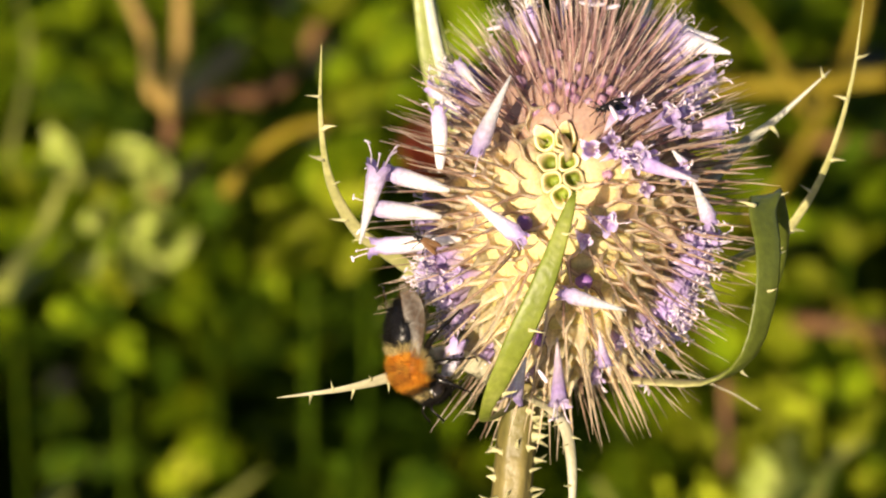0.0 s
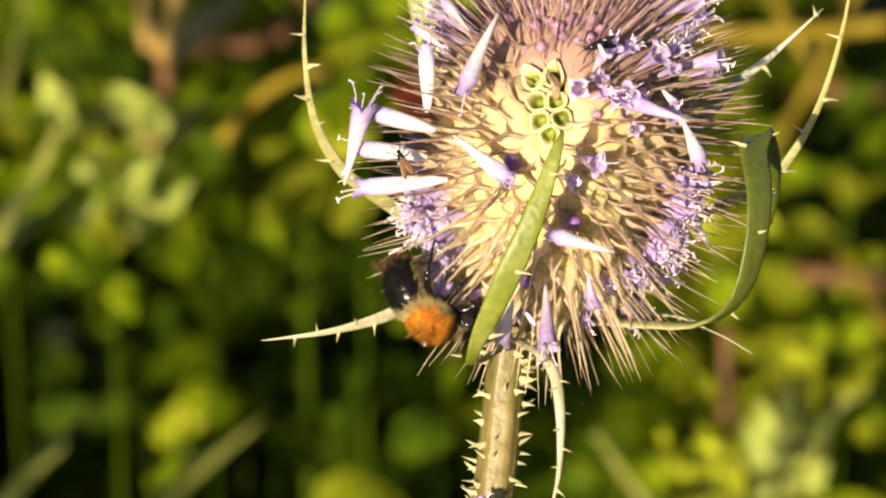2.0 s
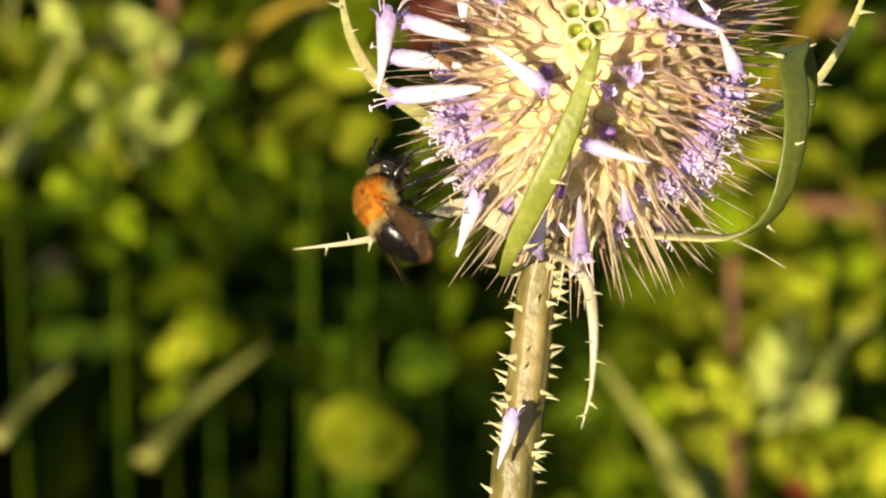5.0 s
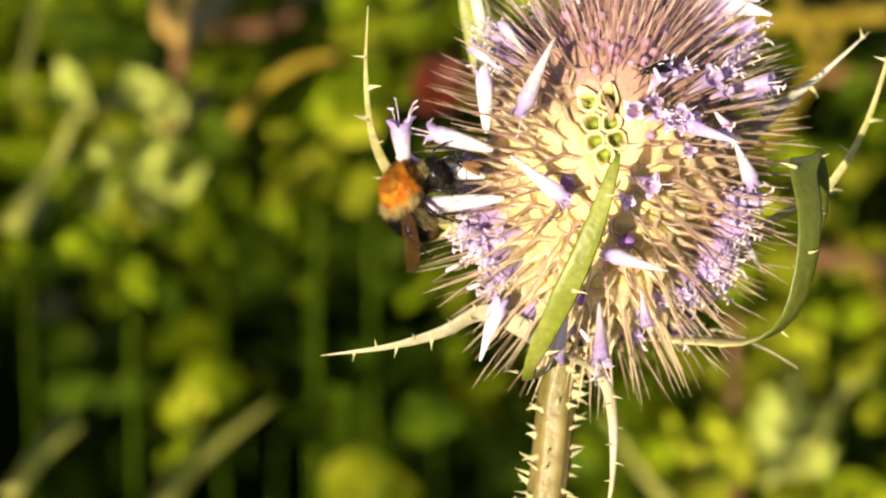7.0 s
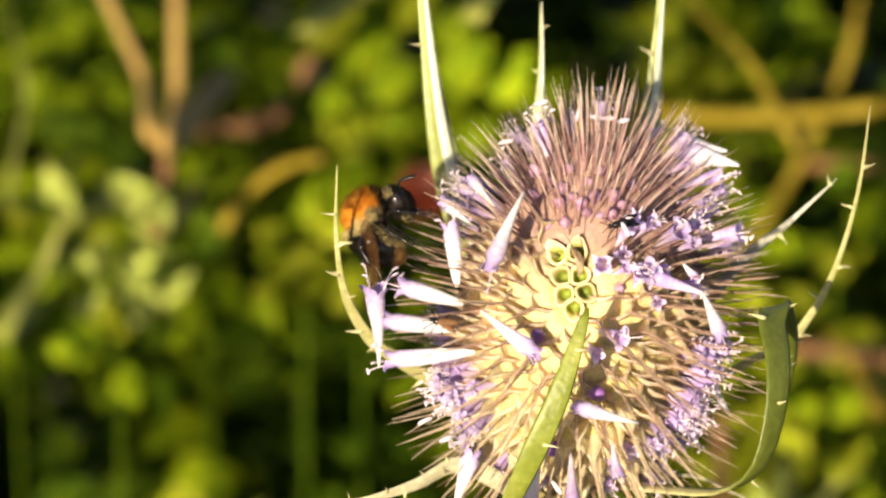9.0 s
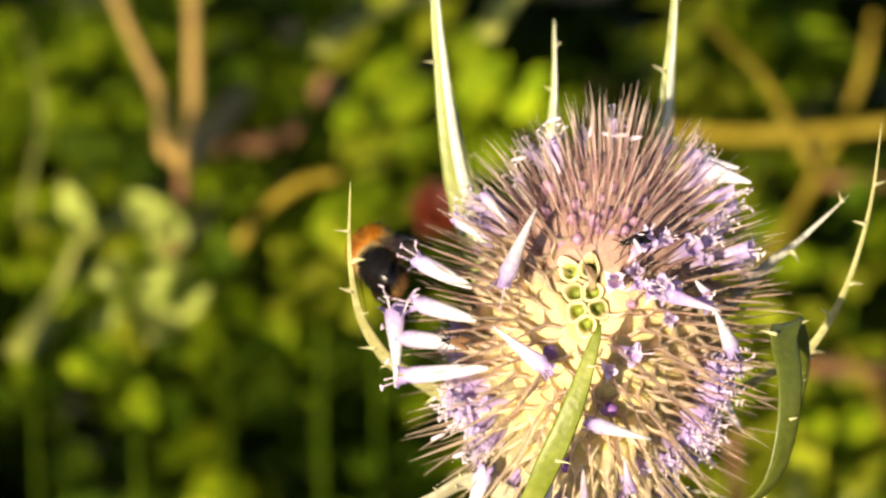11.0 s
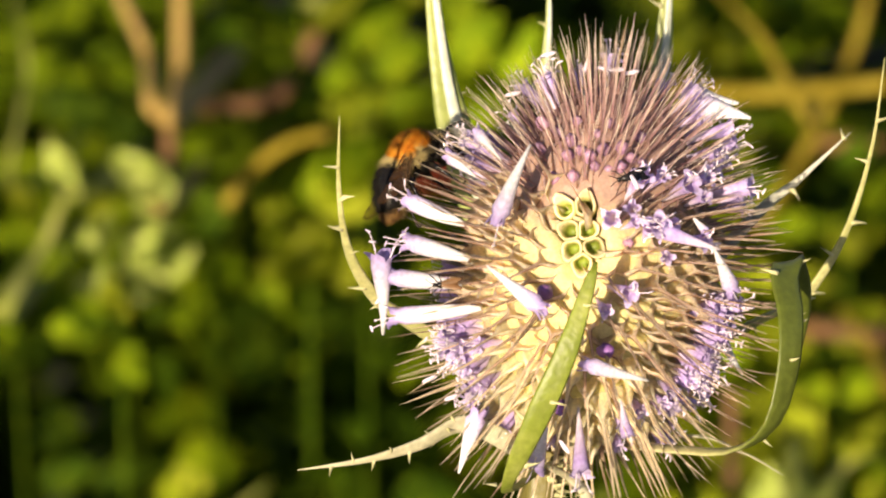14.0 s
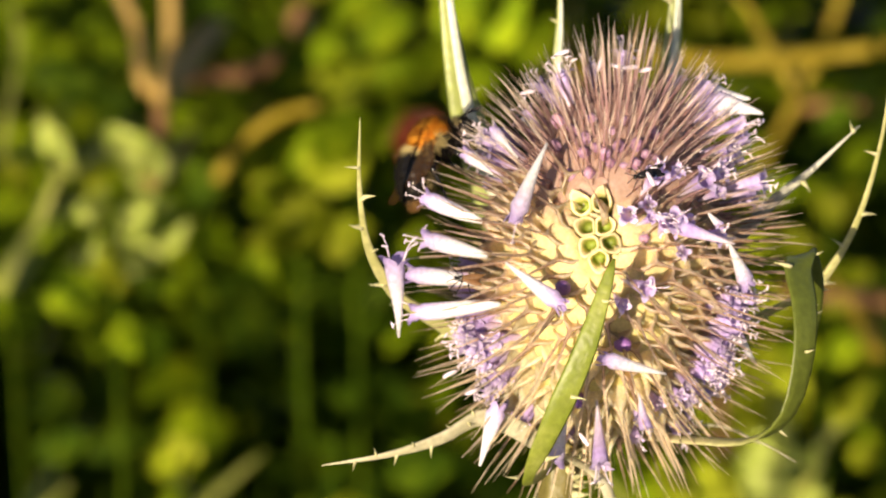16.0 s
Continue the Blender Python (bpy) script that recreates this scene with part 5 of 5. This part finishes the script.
def build_fly(name, length, label, mats):
    fly = thing(name, None, label=label, category="insect")
    L = length * MM
    bm = bmesh.new()
    blob(bm, Matrix.Translation((0, -0.14 * L, 0)) @ Matrix.Diagonal((0.15 * L, 0.34 * L, 0.13 * L, 1)), 12, 9, lump=0.06)
    part("body", bm, mats[0], fly)
    bm = bmesh.new()
    blob(bm, Matrix.Translation((0, 0.22 * L, 0.02 * L)) @ Matrix.Diagonal((0.13 * L, 0.15 * L, 0.13 * L, 1)), 10, 8)
    part("thorax", bm, M_BLACK, fly)
    bm = bmesh.new()
    blob(bm, Matrix.Translation((0, 0.42 * L, 0)) @ Matrix.Diagonal((0.10 * L, 0.08 * L, 0.10 * L, 1)), 10, 8)
    part("head", bm, M_BLACK, fly)
    for s in (-1, 1):
        bm = bmesh.new()
        blob(bm, Matrix.Translation((0.10 * L * s, -0.18 * L, 0.13 * L)) @ Matrix.Rotation(0.2 * s, 4, "Z") @ Matrix.Diagonal((0.11 * L, 0.42 * L, 0.012 * L, 1)), 10, 6)
        part("wing", bm, mats[1], fly)
        for y in (-0.05, 0.15, 0.3):
            bm = bmesh.new()
            sweep(bm, smooth_path([Vector((0.08 * s, y, -0.05)) * L, Vector((0.28 * s, y * 1.6, 0.02)) * L, Vector((0.42 * s, y * 2.2 - 0.05, -0.22)) * L], 6), lambda t: (0.02 * L, 0.02 * L), n=5)
            part("leg", bm, M_BLACK, fly)
        bm = bmesh.new()
        sweep(bm, smooth_path([Vector((0.04 * s, 0.48, 0.02)) * L, Vector((0.12 * s, 0.62, 0.06)) * L, Vector((0.2 * s, 0.74, 0.02)) * L], 5), lambda t: (0.014 * L, 0.014 * L), n=5)
        part("antenna", bm, M_BLACK, fly)
    return fly


M_FLY = surface("brown_fly", [(0.3, (0.09, 0.04, 0.015)), (0.7, (0.20, 0.10, 0.035))], 900, 0.35, 0.1)
fly = build_fly("small_fly", 3.7, "tiny brown fly crawling among the spines", (M_FLY, M_FLY))
gnat = build_fly("gnat", 4.0, "tiny black gnat among the mauve buds", (M_BLACK, M_BLACK))


def stance(u, v, y, fx, fz, fy, ux, uz, uy):
    """A pose by the head from a place, a forward and an upward direction (right, up, away)."""
    f = Vector((fx, fy, fz)).normalized()
    up = Vector((ux, uy, uz))
    up = (up - f * up.dot(f)).normalized()
    r = f.cross(up)
    m = Matrix((r, f, up)).transposed().to_4x4()
    m.translation = at_head(u, v, y)
    return HEAD @ m


def motions():
    # seconds; place right, down, away; forward right, up, away; upward right, up, away
    walk(bee, [(t, stance(*r)) for t, *r in (
        (0, -263, 372, 0, 0.35, -0.90, 0.15, -0.75, -0.30, -0.55),
        (0.5, -243, 375, 0, 0.45, -0.85, 0.15, -0.72, -0.40, -0.55),
        (1, -221, 384, 0, 0.74, -0.62, 0.12, -0.50, -0.72, -0.45),
        (1.5, -206, 372, 0, 0.80, -0.55, 0.10, -0.48, -0.72, -0.45),
        (2, -202, 384, 0, 0.86, -0.48, 0.08, -0.42, -0.78, -0.42),
        (2.5, -205, 378, 0, 0.87, -0.45, 0.08, -0.40, -0.80, -0.42),
        (3, -196, 396, 0, 0.87, -0.45, 0.08, -0.40, -0.80, -0.42),
        (3.5, -236, 382, 0, 0.45, -0.85, 0.25, -0.72, -0.45, -0.50),
        (3.75, -260, 388, 0, 0.10, -0.70, 0.60, -0.78, -0.45, -0.35),
        (4, -282, 392, 0, -0.50, 0.15, 0.75, -0.75, -0.60, -0.10),
        (4.2, -303, 382, 0, -0.50, 0.45, 0.60, -0.82, -0.45, -0.05),
        (4.9, -348, 346, 0, -0.25, 0.85, 0.35, -0.90, -0.20, -0.35),
        (6.3, -363, 266, 1, 0.45, 0.80, -0.30, -0.80, 0.35, -0.50),
        (6.5, -355, 240, 1, 0.55, 0.75, -0.35, -0.75, 0.40, -0.50),
        (7, -357, 128, 1, 0.62, 0.68, -0.30, -0.68, 0.55, -0.50),
        (7.5, -358, 56, 2, 0.62, 0.75, -0.18, -0.75, 0.60, -0.25),
        (8, -341, -73, 3, 0.66, 0.74, -0.10, -0.74, 0.66, -0.12),
        (8.5, -377, -74, 3, 0.68, 0.72, -0.10, -0.72, 0.68, -0.05),
        (9, -379, -106, 3, 0.72, 0.68, -0.05, -0.68, 0.72, -0.05),
        (9.2, -375, -118, 3, 0.72, 0.68, -0.03, -0.68, 0.72, -0.05),
        (10.2, -386, -100, 11, 0.20, 0.60, 0.60, -0.75, 0.45, -0.20),
        (11.3, -410, -48, 24, -0.10, 0.34, 0.94, -0.80, 0.45, -0.25),
        (11.5, -412, -40, 24, -0.10, 0.34, 0.94, -0.80, 0.45, -0.25),
        (12, -382, -78, 22, 0.15, 0.42, 0.89, -0.72, 0.60, -0.10),
        (12.5, -368, -74, 21, 0.30, 0.50, 0.80, -0.85, 0.45, 0.05),
        (13, -386, -86, 19, 0.55, 0.50, 0.52, -0.65, 0.62, 0.00),
        (13.5, -338, -98, 19, 0.70, 0.48, 0.38, -0.58, 0.72, 0.00),
        (14, -309, -126, 18, 0.74, 0.62, 0.22, -0.62, 0.74, 0.00),
        (14.5, -312, -122, 18, 0.72, 0.64, 0.22, -0.64, 0.72, 0.00),
        (15, -314, -134, 18, 0.70, 0.66, 0.22, -0.66, 0.70, 0.00),
        (15.5, -316, -136, 18, 0.68, 0.68, 0.22, -0.68, 0.68, 0.00),
        (16, -304, -146, 18, 0.72, 0.64, 0.22, -0.64, 0.72, 0.00))])
    # the abdomen curls under the thorax: seconds, degrees
    joint = abdomen.location.copy()
    curl = (
        (0.0, 15), (1.0, 22), (2.0, 26), (3.0, 26), (3.5, 18), (4.0, 20), (4.9, 25), (6.3, 66), (7.0, 66), (7.5, 62), (8.0, 60),
        (8.5, 80), (9.2, 86), (10.2, 50), (11.5, 12), (12.0, 30), (12.5, 30), (13.0, 40), (14.0, 24), (15.5, 24), (16.0, 26))
    walk(abdomen, [(t, pose(*joint, a)) for t, a in curl])
    # the folded wings follow it, and spread a little at times
    wide = {0.0: -14, 1.0: -22, 2.0: -30, 3.0: -30, 3.5: -10, 12.5: 30, 14.0: 16, 15.5: 18, 16.0: 22}
    for ob, base in wings:
        root = Matrix.Translation(base.translation)
        turn = root.inverted() @ base
        walk(ob, [(t, root @ Matrix.Rotation(radians(0.6 * a), 4, "X") @ Matrix.Rotation(radians(wide.get(t, 0)) * (1 if base.translation.x > 0 else -1), 4, "Z") @ turn) for t, a in curl])
    walk(fly, [(t, stance(*r)) for t, *r in (
        (0.0, -243, 150, -3, -0.8, 0.5, 0, 0.1, 0.2, -1),
        (1.0, -256, 130, -3, -0.6, 0.8, 0, 0.1, 0.2, -1),
        (1.5, -258, 122, -3, -0.4, 0.9, 0, 0.1, 0.2, -1),
        (3.5, -258, 100, -3, -0.5, 0.9, 0, 0.1, 0.2, -1),
        (4.2, -256, 98, -3, -0.6, 0.6, 0, 0.1, 0.2, -1),
        (6.3, -250, 84, -3, -0.9, 0.3, 0, 0.1, 0.2, -1),
        (8.0, -246, 88, -3, -0.9, 0.3, 0, 0.1, 0.2, -1),
        (9.2, -240, 90, -3, -0.9, 0.3, 0, 0.1, 0.2, -1),
        (11.5, -242, 96, -3, -0.95, 0.1, 0, 0.1, 0.2, -1),
        (14.0, -242, 100, -3, -0.97, -0.05, 0, 0.1, 0.2, -1),
        (16.0, -240, 96, -3, -0.95, 0.1, 0, 0.1, 0.2, -1))])
    walk(gnat, [(t, stance(*r)) for t, *r in (
        (0.0, 80, -94, -6, -0.95, -0.2, 0, 0.1, 0.4, -1),
        (16.0, 82, -92, -6, -0.95, -0.2, 0, 0.1, 0.4, -1))])

    # two florets swing as the bee climbs over them: seconds, tip, mouth
    def lying(u0, v0, y0, u1, v1, y1):
        a = at_head(u0, v0, y0)
        return along(a, at_head(u1, v1, y1) - a, 0.6)

    walk(loose[0], [(t, lying(*r)) for t, *r in (
        (0.0, -222, 24, 4, -228, -88, 6), (9.2, -216, 26, 4, -230, -78, 6), (10.2, -216, 12, 5, -288, -76, 6),
        (11.3, -214, -4, 6, -327, -51, 7), (16.0, -214, -4, 6, -327, -51, 7))])
    walk(loose[1], [(t, lying(*r)) for t, *r in (
        (0.0, -364, 154, 4, -328, 2, 2), (4.2, -366, 156, 4, -332, 4, 2), (6.3, -359, 150, 5, -372, 12, 4),
        (9.2, -358, 174, 6, -364, 24, 4), (11.3, -352, 182, 6, -352, 30, 4), (16.0, -366, 204, 6, -372, 56, 4))])


motions()
